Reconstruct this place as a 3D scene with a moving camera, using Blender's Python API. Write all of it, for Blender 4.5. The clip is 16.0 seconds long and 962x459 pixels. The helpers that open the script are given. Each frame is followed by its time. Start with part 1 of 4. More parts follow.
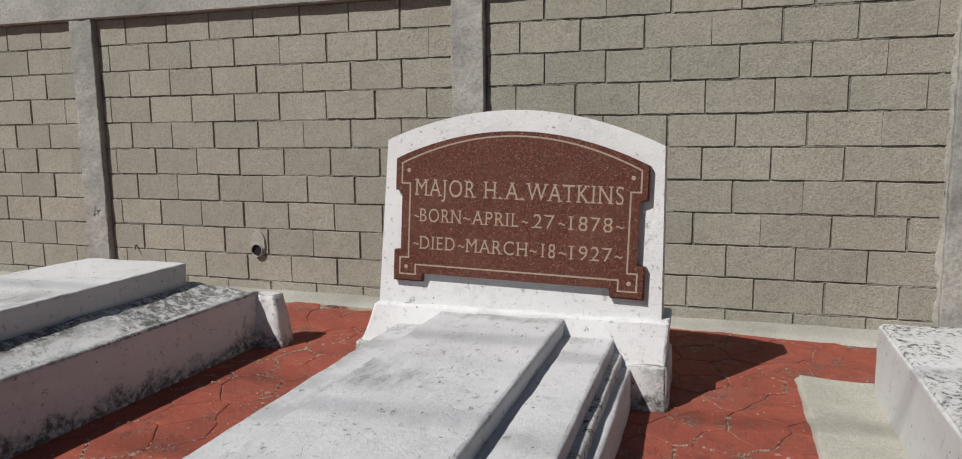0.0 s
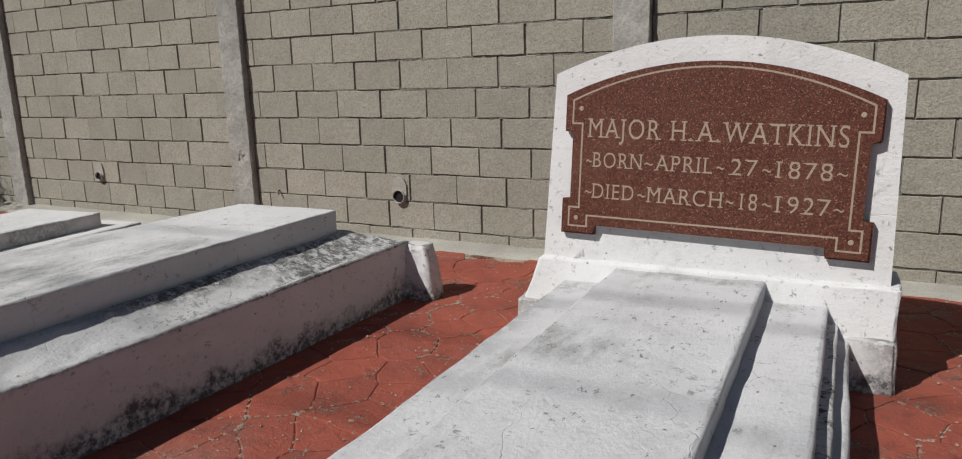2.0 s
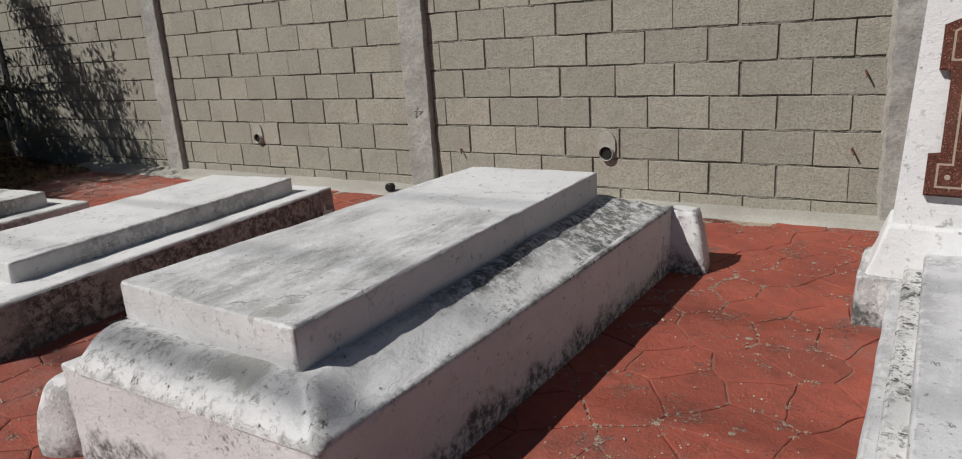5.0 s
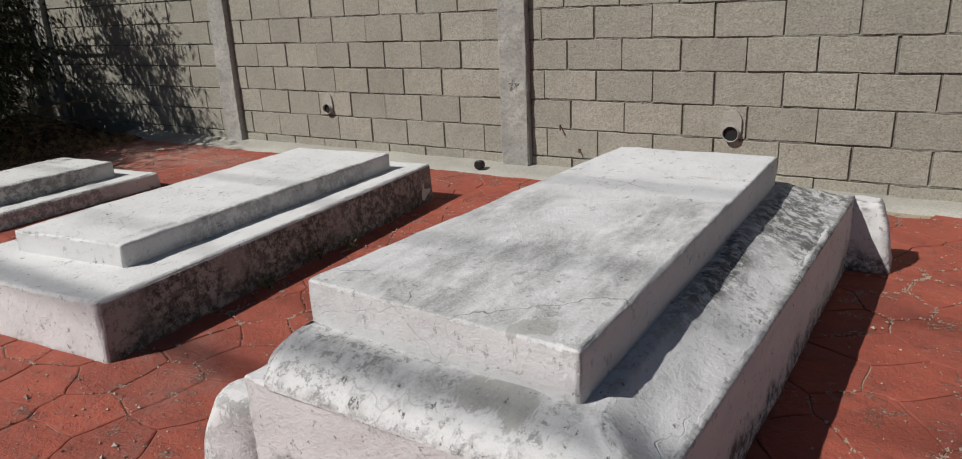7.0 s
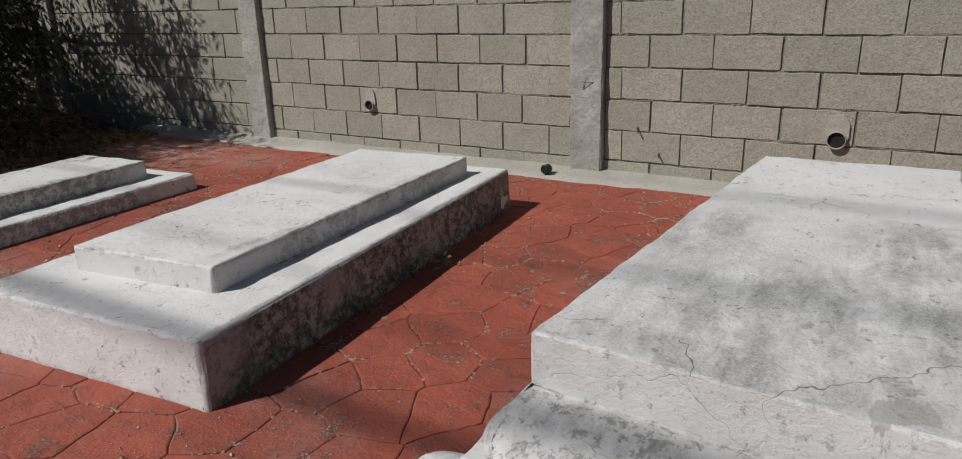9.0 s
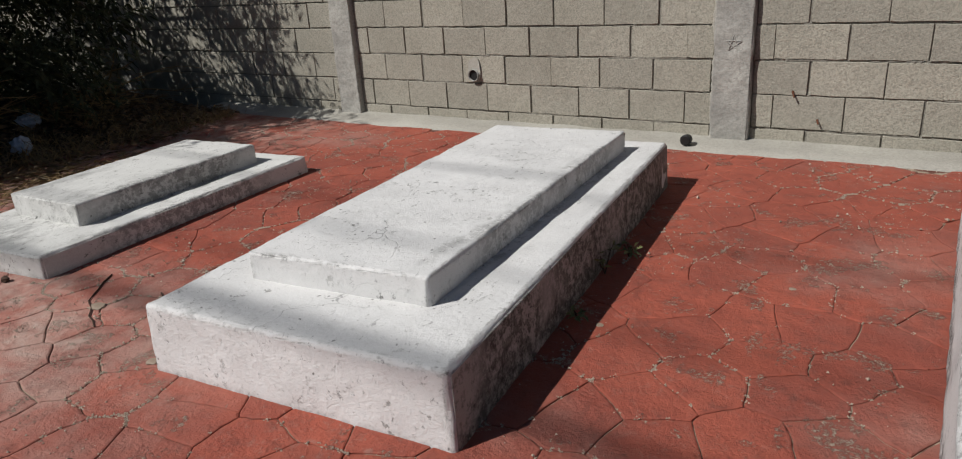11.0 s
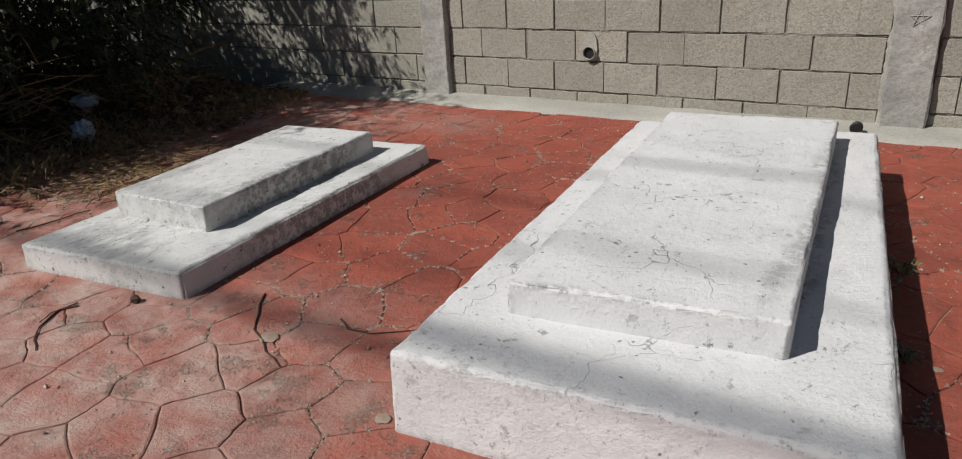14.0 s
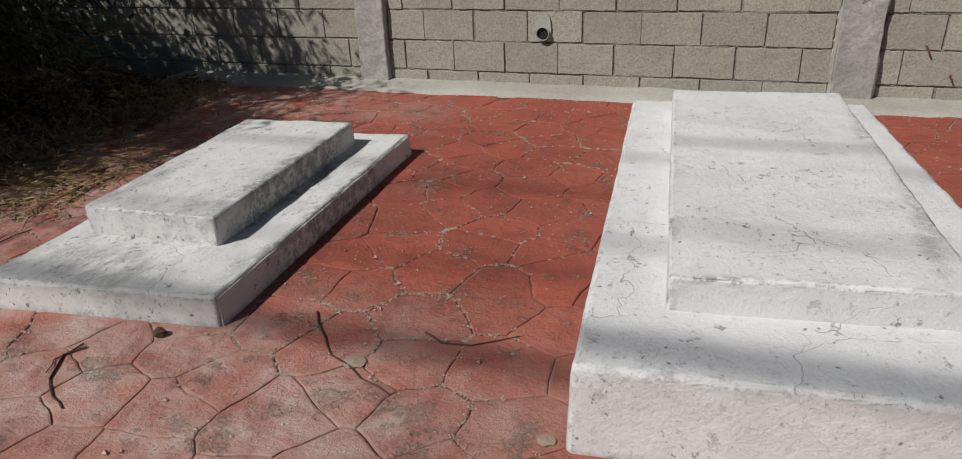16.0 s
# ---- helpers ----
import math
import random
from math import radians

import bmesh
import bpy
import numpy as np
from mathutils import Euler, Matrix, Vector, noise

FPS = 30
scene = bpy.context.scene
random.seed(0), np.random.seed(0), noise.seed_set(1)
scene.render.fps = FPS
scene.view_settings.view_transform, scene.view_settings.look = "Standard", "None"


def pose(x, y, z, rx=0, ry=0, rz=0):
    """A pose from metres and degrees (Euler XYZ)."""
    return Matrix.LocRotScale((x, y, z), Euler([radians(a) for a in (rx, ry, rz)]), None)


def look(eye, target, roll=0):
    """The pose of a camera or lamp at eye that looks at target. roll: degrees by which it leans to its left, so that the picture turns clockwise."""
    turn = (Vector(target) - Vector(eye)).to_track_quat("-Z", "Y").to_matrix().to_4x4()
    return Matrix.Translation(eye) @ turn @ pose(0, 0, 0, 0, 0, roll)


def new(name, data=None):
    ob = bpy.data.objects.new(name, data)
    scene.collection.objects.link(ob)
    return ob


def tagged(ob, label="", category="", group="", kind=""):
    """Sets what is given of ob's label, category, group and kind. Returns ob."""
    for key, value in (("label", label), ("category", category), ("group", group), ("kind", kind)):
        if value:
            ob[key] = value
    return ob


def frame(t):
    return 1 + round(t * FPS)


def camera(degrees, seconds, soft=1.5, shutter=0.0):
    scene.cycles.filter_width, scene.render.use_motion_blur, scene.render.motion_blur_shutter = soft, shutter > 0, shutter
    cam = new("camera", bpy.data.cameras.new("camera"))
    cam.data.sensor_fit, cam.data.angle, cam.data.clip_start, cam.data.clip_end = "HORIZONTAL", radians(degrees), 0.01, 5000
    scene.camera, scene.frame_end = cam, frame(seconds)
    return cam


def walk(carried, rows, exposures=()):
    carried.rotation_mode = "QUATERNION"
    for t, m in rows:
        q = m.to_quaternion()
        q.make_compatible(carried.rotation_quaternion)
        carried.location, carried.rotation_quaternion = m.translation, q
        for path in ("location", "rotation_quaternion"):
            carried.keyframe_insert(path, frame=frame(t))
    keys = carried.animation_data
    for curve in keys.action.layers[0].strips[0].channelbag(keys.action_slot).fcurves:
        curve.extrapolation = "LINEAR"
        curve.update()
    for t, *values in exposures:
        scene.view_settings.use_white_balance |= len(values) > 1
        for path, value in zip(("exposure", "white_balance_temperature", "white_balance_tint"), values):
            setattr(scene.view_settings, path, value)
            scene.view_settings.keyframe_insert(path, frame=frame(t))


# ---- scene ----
cam = camera(67.6, 16.0, soft=1.1)
METRES, EYE, TURN = 5.9, 1.275, 17.7
ROWS = [
    (0.0, 0.0, 0.0, 0.0, 0.2, -11.23, -1.03),
    (0.5, -0.0066, 0.0096, -0.0029, 3.02, -13.0, -0.59),
    (1.0, -0.0168, 0.0333, -0.0049, 4.9, -13.55, 0.18),
    (1.5, -0.0286, 0.0507, -0.0088, 7.67, -14.29, 0.83),
    (2.0, -0.0502, 0.0603, -0.0123, 9.04, -15.6, 0.48),
    (2.5, -0.0854, 0.0666, -0.0128, 9.32, -16.26, 1.85),
    (3.0, -0.1124, 0.0737, -0.013, 10.99, -16.53, 1.49),
    (3.5, -0.1367, 0.0947, -0.0163, 13.09, -17.63, 0.83),
    (4.0, -0.1591, 0.1108, -0.0172, 15.91, -17.06, 1.04),
    (4.5, -0.1898, 0.1126, -0.0189, 14.84, -17.31, 0.68),
    (5.0, -0.2337, 0.1102, -0.0205, 13.89, -19.27, 2.92),
    (7.5, -0.389, 0.1514, -0.0312, 14.78, -21.33, 1.7),
    (8.0, -0.4193, 0.1661, -0.0356, 14.89, -21.17, 2.18),
    (8.5, -0.4475, 0.1802, -0.0357, 14.4, -21.53, 1.37),
    (9.0, -0.4792, 0.1848, -0.0366, 13.19, -21.59, 0.71),
    (9.5, -0.5198, 0.1881, -0.0365, 13.61, -22.76, 2.41),
    (12.0, -0.6572, 0.2413, -0.0448, 16.57, -24.78, 2.09),
    (12.5, -0.6838, 0.2532, -0.0483, 18.38, -24.76, 1.58),
    (13.0, -0.7128, 0.2732, -0.0506, 18.07, -25.34, 1.71),
    (13.5, -0.7417, 0.2817, -0.055, 17.56, -26.57, 0.74),
    (14.0, -0.7777, 0.2713, -0.0522, 13.47, -26.2, 2.39),
    (14.5, -0.8087, 0.2685, -0.052, 14.73, -25.54, 1.64),
    (15.0, -0.8435, 0.2834, -0.0562, 11.27, -25.79, 1.84),
    (15.5, -0.8711, 0.2925, -0.0586, 8.27, -26.63, 0.42),
    (16.0, -0.9088, 0.2867, -0.0592, 1.25, -27.65, 0.57),
]
LEVEL = pose(0, 0, EYE, 2.58, 2.58, 0) @ pose(0, 0, 0, 0, 0, TURN)
walk(cam, [(t, LEVEL @ pose(METRES * x, METRES * y, METRES * z, 90 + pitch, roll, yaw)) for t, x, y, z, yaw, pitch, roll in ROWS],
     [(0.0, 0.30), (3.0, 0.24), (5.0, 0.28), (7.5, 0.34), (9.0, 0.18), (9.5, 0.17), (12.5, 0.45), (14.5, 0.30), (16.0, 0.22)])

# ---- world, sun ----
SUN_DIR = Vector((0.54, 0.77, -1.0))
world = bpy.data.worlds.new("sky")
scene.world = world
world.use_nodes = True
wn = world.node_tree.nodes
sky = wn.new("ShaderNodeTexSky")
sky.sky_type, sky.sun_disc = "NISHITA", False
sky.sun_elevation = math.atan2(1.0, math.hypot(SUN_DIR.x, SUN_DIR.y))
sky.sun_rotation = math.atan2(-SUN_DIR.x, -SUN_DIR.y)
world.node_tree.links.new(sky.outputs[0], wn["Background"].inputs[0])
sky.ozone_density = 6.0
wn["Background"].inputs[1].default_value = 0.024
sun_data = bpy.data.lights.new("sun", "SUN")
sun_data.energy, sun_data.angle, sun_data.color = 3.62, radians(0.53), (1.0, 0.972, 0.94)
sun = new("sun", sun_data)
sun.matrix_world = look((-4, -6, 12), Vector((-4, -6, 12)) + SUN_DIR)


# ---- materials ----
def nodes_of(name, rough=0.85):
    m = bpy.data.materials.new(name)
    m.use_nodes = True
    nt = m.node_tree
    b = nt.nodes["Principled BSDF"]
    b.inputs["Roughness"].default_value = rough
    b.inputs["Specular IOR Level"].default_value = 0.3
    return m, nt, b


class Net:
    """Short hands for building a node tree on world positions."""

    def __init__(self, nt, local=False):
        self.nt = nt
        if local:
            self.pos = nt.nodes.new("ShaderNodeTexCoord").outputs["Object"]
        else:
            self.pos = nt.nodes.new("ShaderNodeNewGeometry").outputs["Position"]

    def node(self, kind, **props):
        n = self.nt.nodes.new(kind)
        for k, v in props.items():
            if k == "operation":
                n.operation = v
            elif k == "feature":
                n.feature = v
            elif k == "blend":
                n.blend_type = v
        return n

    def put(self, socket, value):
        if hasattr(value, "is_output"):
            self.nt.links.new(value, socket)
        else:
            socket.default_value = value

    def noise(self, scale, detail=4.0, rough=0.55, warp=0.0, vec=None):
        n = self.node("ShaderNodeTexNoise")
        self.put(n.inputs["Vector"], vec or self.pos)
        n.inputs["Scale"].default_value, n.inputs["Detail"].default_value = scale, detail
        n.inputs["Roughness"].default_value, n.inputs["Distortion"].default_value = rough, warp
        return n.outputs["Fac"]

    def stretched(self, sx, sy, sz):
        n = self.node("ShaderNodeMapping")
        self.put(n.inputs["Vector"], self.pos)
        n.inputs["Scale"].default_value = (sx, sy, sz)
        return n.outputs[0]

    def cells(self, scale, feature="F1", vec=None, rand=1.0):
        n = self.node("ShaderNodeTexVoronoi", feature=feature)
        self.put(n.inputs["Vector"], vec or self.pos)
        n.inputs["Scale"].default_value = scale
        n.inputs["Randomness"].default_value = rand
        return n

    def ramp(self, fac, lo, hi, a=0.0, b=1.0):
        n = self.node("ShaderNodeMapRange")
        self.put(n.inputs["Value"], fac)
        for i, v in zip(("From Min", "From Max", "To Min", "To Max"), (lo, hi, a, b)):
            n.inputs[i].default_value = v
        return n.outputs[0]

    def math(self, op, a, b=0.0):
        n = self.node("ShaderNodeMath", operation=op)
        self.put(n.inputs[0], a)
        self.put(n.inputs[1], b)
        return n.outputs[0]

    def mix(self, fac, a, b, blend="MIX"):
        n = self.node("ShaderNodeMixRGB", blend=blend)
        self.put(n.inputs[0], fac)
        for s, v in ((n.inputs[1], a), (n.inputs[2], b)):
            self.put(s, v if hasattr(v, "is_output") else (*v, 1))
        return n.outputs[0]

    def blots(self, spots):
        """A soft mask round places (x, y, half length in x, half length in y) with a frayed outline."""
        total = None
        frayed = self.warped(4.0, 0.16)
        for x, y, rx, ry in spots:
            v = self.node("ShaderNodeVectorMath", operation="SUBTRACT")
            self.put(v.inputs[0], frayed)
            v.inputs[1].default_value = (x + 0.08, y + 0.08, 0)
            s = self.node("ShaderNodeVectorMath", operation="MULTIPLY")
            self.put(s.inputs[0], v.outputs[0])
            s.inputs[1].default_value = (1 / rx, 1 / ry, 0)
            d = self.node("ShaderNodeVectorMath", operation="LENGTH")
            self.put(d.inputs[0], s.outputs[0])
            m = self.ramp(d.outputs["Value"], 1.0, 0.45)
            total = m if total is None else self.math("MAXIMUM", total, m)
        return total

    def up(self):
        n = self.node("ShaderNodeSeparateXYZ")
        g = self.nt.nodes.new("ShaderNodeNewGeometry")
        self.nt.links.new(g.outputs["Normal"], n.inputs[0])
        return n.outputs["Z"]

    def warped(self, scale, amount):
        n = self.node("ShaderNodeTexNoise")
        self.put(n.inputs["Vector"], self.pos)
        n.inputs["Scale"].default_value = scale
        s = self.node("ShaderNodeVectorMath", operation="SCALE")
        self.put(s.inputs[0], n.outputs["Color"])
        s.inputs["Scale"].default_value = amount
        a = self.node("ShaderNodeVectorMath", operation="ADD")
        self.put(a.inputs[0], self.pos)
        self.put(a.inputs[1], s.outputs[0])
        return a.outputs[0]

    def bump(self, bsdf, height, strength=0.4, dist=0.004):
        n = self.node("ShaderNodeBump")
        self.put(n.inputs["Height"], height)
        n.inputs["Strength"].default_value, n.inputs["Distance"].default_value = strength, dist
        self.nt.links.new(n.outputs[0], bsdf.inputs["Normal"])

    def random(self):
        return self.node("ShaderNodeObjectInfo").outputs["Random"]


def whitewash(name, stain=0.4, lichen=0.2, peel=0.3, crack=0.5, tint=(0.65, 0.645, 0.63), patches=(), smears=(), splash=(), mould=0.0, edges=0.9):
    """Limewashed cement render with soft grey weathering, black lichen, bare cement flakes, worn edges and hair cracks."""
    m, nt, b = nodes_of(name, 0.9)
    n = Net(nt)
    base = n.mix(n.ramp(n.noise(1.9, 4, 0.6), 0.35, 0.68), tint, tuple(c * 0.9 for c in tint))
    drag = n.noise(16, 8, 0.7, 0.1, n.stretched(1.0, 0.35, 1.0))
    cloud = n.math("MULTIPLY", n.ramp(n.noise(1.7, 5, 0.6, 0.3), 0.42, 0.70), n.ramp(drag, 0.40, 0.66))
    base = n.mix(n.math("MULTIPLY", cloud, stain), base, (0.25, 0.25, 0.24))
    fine = n.ramp(n.noise(210, 4, 0.7), 0.50, 0.70, 0, 0.28)
    base = n.mix(fine, base, (0.40, 0.395, 0.375))
    if smears:
        grain = n.math("MULTIPLY", n.ramp(drag, 0.33, 0.62), n.ramp(n.noise(120, 6, 0.8), 0.38, 0.6, 0.45, 1.0))
        base = n.mix(n.math("MULTIPLY", n.math("MULTIPLY", n.blots(smears), n.ramp(n.up(), 0.2, 0.7)), n.math("MULTIPLY", grain, 0.9)), base, (0.21, 0.21, 0.20))
    moss = n.math("MULTIPLY", n.ramp(n.noise(3.4, 5, 0.62), 0.62 - 0.22 * lichen, 0.72 - 0.2 * lichen), n.ramp(n.noise(31, 10, 0.8, 0.2), 0.57 - 0.05 * lichen, 0.60 - 0.05 * lichen))
    if patches:
        crust = n.math("MULTIPLY", n.blots(patches), n.ramp(n.noise(22, 12, 0.82, 0.2), 0.465, 0.515))
        moss = n.math("MAXIMUM", n.math("MULTIPLY", moss, 0.6), crust)
    base = n.mix(n.math("MULTIPLY", moss, min(1.0, lichen * 0.95)), base, n.mix(n.ramp(n.noise(60, 6, 0.75), 0.42, 0.6), (0.018, 0.019, 0.018), (0.13, 0.13, 0.11)))
    if splash:
        streak = n.noise(30, 8, 0.7, 0.0, n.stretched(1.0, 0.16, 0.3))
        wet = n.ramp(n.math("ADD", n.blots(splash), n.ramp(streak, 0.35, 0.65, -0.7, 0.25)), 0.34, 0.44)
        base = n.mix(n.math("MULTIPLY", wet, 0.7), base, n.mix(n.noise(90, 5, 0.7), (0.26, 0.26, 0.235), (0.36, 0.36, 0.33)))
    flake = n.math("MULTIPLY", n.ramp(n.noise(23, 8, 0.76, 0.1), 0.60, 0.615), n.ramp(n.noise(2.6, 3), 0.46, 0.58))
    small = n.math("MULTIPLY", n.ramp(n.noise(58, 7, 0.72, 0.2), 0.63, 0.65), n.ramp(n.noise(3.1, 4), 0.48, 0.58))
    flake = n.math("MAXIMUM", flake, small)
    if edges:
        # knocked corners and edges show the cement under the wash
        sharp = n.nt.nodes.new("ShaderNodeNewGeometry").outputs["Pointiness"]
        chip = n.math("MULTIPLY", n.ramp(sharp, 0.505, 0.54), n.ramp(n.noise(21, 9, 0.82), 0.50, 0.535))
        flake = n.math("MAXIMUM", flake, n.math("MULTIPLY", chip, edges))
    base = n.mix(n.math("MULTIPLY", flake, min(1.0, peel)), base, n.mix(n.noise(35, 5, 0.7), (0.19, 0.19, 0.175), (0.32, 0.315, 0.295)))
    spot = n.ramp(n.cells(21, vec=n.warped(30, 0.03)).outputs["Distance"], 0.08, 0.14, 1, 0)
    spot = n.math("MULTIPLY", spot, n.ramp(n.noise(7, 2), 0.55, 0.62))
    base = n.mix(n.math("MULTIPLY", spot, min(1.0, peel + 0.1)), base, (0.13, 0.13, 0.12))
    fleck = n.math("MULTIPLY", n.ramp(n.noise(34, 9, 0.8, 0.0, n.stretched(1.0, 0.55, 0.8)), 0.60, 0.615), n.ramp(n.noise(2.1, 4), 0.38, 0.54))
    base = n.mix(n.math("MULTIPLY", fleck, 0.35 + 0.55 * min(1.0, stain + lichen)), base, (0.085, 0.085, 0.08))
    if mould:
        # ragged black mould that has crept up from the joint with the paving
        sep = n.node("ShaderNodeSeparateXYZ")
        nt.links.new(n.pos, sep.inputs[0])
        reach = n.math("SUBTRACT", n.math("MULTIPLY", n.noise(3.1, 8, 0.7), mould * 2.0), n.math("ADD", sep.outputs["Z"], mould * 0.62))
        creep = n.math("MULTIPLY", n.ramp(reach, -0.01, 0.05), n.ramp(n.noise(28, 10, 0.8), 0.40, 0.55))
        base = n.mix(n.math("MULTIPLY", creep, 0.85), base, (0.035, 0.035, 0.03))
    edge = n.cells(1.9, "DISTANCE_TO_EDGE", n.warped(11.0, 0.11)).outputs["Distance"]
    line = n.math("MULTIPLY", n.ramp(edge, 0.0006, 0.0035, 1, 0), n.math("MULTIPLY", n.ramp(n.noise(2.7, 4), 0.47, 0.54), n.ramp(n.up(), 0.3, 0.8, 0.25, 0.75)))
    base = n.mix(n.math("MULTIPLY", line, crack), base, (0.09, 0.09, 0.085))
    nt.links.new(base, b.inputs["Base Color"])
    h = n.math("ADD", n.noise(75, 6, 0.7), n.math("MULTIPLY", n.noise(11, 4), 1.4))
    h = n.math("SUBTRACT", h, n.math("ADD", n.math("MULTIPLY", flake, 0.6), n.math("MULTIPLY", line, 1.0)))
    n.bump(b, h, 0.6, 0.006)
    return m


def cement(name, a, c, grain=90, rand=0.0, relief=0.6, dark=0.25, green=0.0):
    m, nt, b = nodes_of(name, 0.92)
    n = Net(nt)
    base = n.mix(n.ramp(n.noise(1.7, 5, 0.6), 0.35, 0.68), a, c)
    if rand:
        base = n.mix(1.0, base, n.mix(n.random(), (1 - rand,) * 3, (1 + rand * 0.6, 1 + rand * 0.55, 1 + rand * 0.45)), "MULTIPLY")
    pit = n.ramp(n.noise(grain, 6, 0.85), 0.36, 0.56, 1, 0)
    base = n.mix(n.math("MULTIPLY", pit, dark), base, tuple(x * 0.3 for x in a))
    pale = n.ramp(n.noise(grain * 1.6, 4, 0.8), 0.54, 0.64)
    base = n.mix(n.math("MULTIPLY", pale, 0.3), base, tuple(min(0.8, x * 1.6) for x in c))
    stain = n.ramp(n.noise(5.5, 6, 0.68), 0.55, 0.75)
    base = n.mix(n.math("MULTIPLY", stain, 0.35), base, tuple(x * 0.55 for x in a))
    nt.links.new(base, b.inputs["Base Color"])
    n.bump(b, n.math("ADD", n.noise(grain, 4, 0.7), n.math("MULTIPLY", n.noise(14, 3), 1.2)), relief, 0.005)
    return m


def paint_red(name):
    """Red floor paint on stamped concrete: chalky, rubbed to pink where walked on, with crusts of pale lichen."""
    m, nt, b = nodes_of(name, 0.8)
    n = Net(nt)
    base = n.mix(n.ramp(n.noise(2.2, 5, 0.6), 0.35, 0.66), (0.345, 0.088, 0.055), (0.25, 0.062, 0.041))
    base = n.mix(1.0, base, n.mix(n.random(), (0.84, 0.86, 0.9), (1.1, 1.06, 1.03)), "MULTIPLY")
    base = n.mix(n.ramp(n.noise(13, 7, 0.7), 0.44, 0.70, 0, 0.4), base, (0.17, 0.052, 0.038))
    # the path beside the last graves is the most worn
    sep = n.node("ShaderNodeSeparateXYZ")
    nt.links.new(n.pos, sep.inputs[0])
    west = n.ramp(sep.outputs["X"], -5.4, -6.6)
    south = n.ramp(sep.outputs["Y"], 2.0, 1.35)
    worn = n.math("MULTIPLY", n.math("MULTIPLY", west, south), n.ramp(n.noise(4.2, 6, 0.62, 0.5), 0.24, 0.56))
    worn = n.math("MAXIMUM", worn, n.math("MULTIPLY", n.ramp(sep.outputs["X"], -7.7, -8.5), n.ramp(n.noise(4.0, 8, 0.7), 0.36, 0.58)))
    worn = n.math("MAXIMUM", worn, n.math("MULTIPLY", n.ramp(n.noise(1.1, 4), 0.54, 0.72), 0.35))
    base = n.mix(n.math("MULTIPLY", worn, 0.85), base, n.mix(n.ramp(n.noise(6, 6, 0.65, 0.4), 0.40, 0.64), (0.40, 0.215, 0.175), (0.48, 0.39, 0.33)))
    scuff = n.math("MULTIPLY", n.ramp(n.noise(26, 9, 0.78, 0.6), 0.54, 0.62), n.ramp(n.noise(1.4, 3), 0.42, 0.6))
    base = n.mix(n.math("MULTIPLY", scuff, 0.5), base, (0.33, 0.20, 0.16))
    crumb = n.math("MULTIPLY", n.ramp(n.noise(70, 9, 0.85), 0.50, 0.55), n.ramp(n.noise(5.0, 6, 0.7), 0.57, 0.60))
    base = n.mix(n.math("MULTIPLY", crumb, 0.9), base, n.mix(n.noise(40, 4), (0.34, 0.29, 0.21), (0.48, 0.43, 0.35)))
    grime = n.ramp(n.noise(9, 9, 0.76, 0.3), 0.52, 0.68)
    base = n.mix(n.math("MULTIPLY", grime, 0.5), base, (0.085, 0.037, 0.03))
    nt.links.new(base, b.inputs["Base Color"])
    relief = n.math("ADD", n.noise(85, 6, 0.7), n.math("MULTIPLY", n.noise(9, 5, 0.6), 3.0))
    relief = n.math("ADD", relief, n.math("MULTIPLY", crumb, 0.8))
    n.bump(b, relief, 0.8, 0.008)
    return m


def terrazzo(name):
    m, nt, b = nodes_of(name, 0.42)
    n = Net(nt)
    chip = n.cells(290)
    tone = n.node("ShaderNodeSeparateColor")
    nt.links.new(chip.outputs["Color"], tone.inputs[0])
    base = n.mix(tone.outputs[0], (0.045, 0.013, 0.009), (0.155, 0.055, 0.034))
    base = n.mix(n.ramp(tone.outputs[1], 0.94, 0.96), base, (0.29, 0.17, 0.125))
    base = n.mix(n.ramp(tone.outputs[2], 0.86, 0.9), base, (0.035, 0.018, 0.015))
    base = n.mix(n.ramp(n.noise(5, 5), 0.5, 0.8, 0, 0.3), base, (0.17, 0.085, 0.06))
    nt.links.new(base, b.inputs["Base Color"])
    n.bump(b, n.noise(190, 3, 0.7), 0.25, 0.002)
    return m


def plain(name, colour, rough=0.7, vary=0.15, scale=30):
    m, nt, b = nodes_of(name, rough)
    n = Net(nt)
    base = n.mix(n.ramp(n.noise(scale, 4, 0.65), 0.3, 0.7), colour, tuple(c * (1 - 2 * vary) for c in colour))
    base = n.mix(n.ramp(n.noise(scale / 8, 3), 0.4, 0.7, 0, 0.4), base, tuple(c * (1 - vary) for c in colour))
    nt.links.new(base, b.inputs["Base Color"])
    n.bump(b, n.noise(scale * 3, 3), 0.2, 0.002)
    return m


def leafy(name, a, c, through_light=0.25):
    m, nt, b = nodes_of(name, 0.6)
    n = Net(nt)
    island = nt.nodes.new("ShaderNodeNewGeometry").outputs["Random Per Island"]
    base = n.mix(island, a, c)
    nt.links.new(base, b.inputs["Base Color"])
    return m


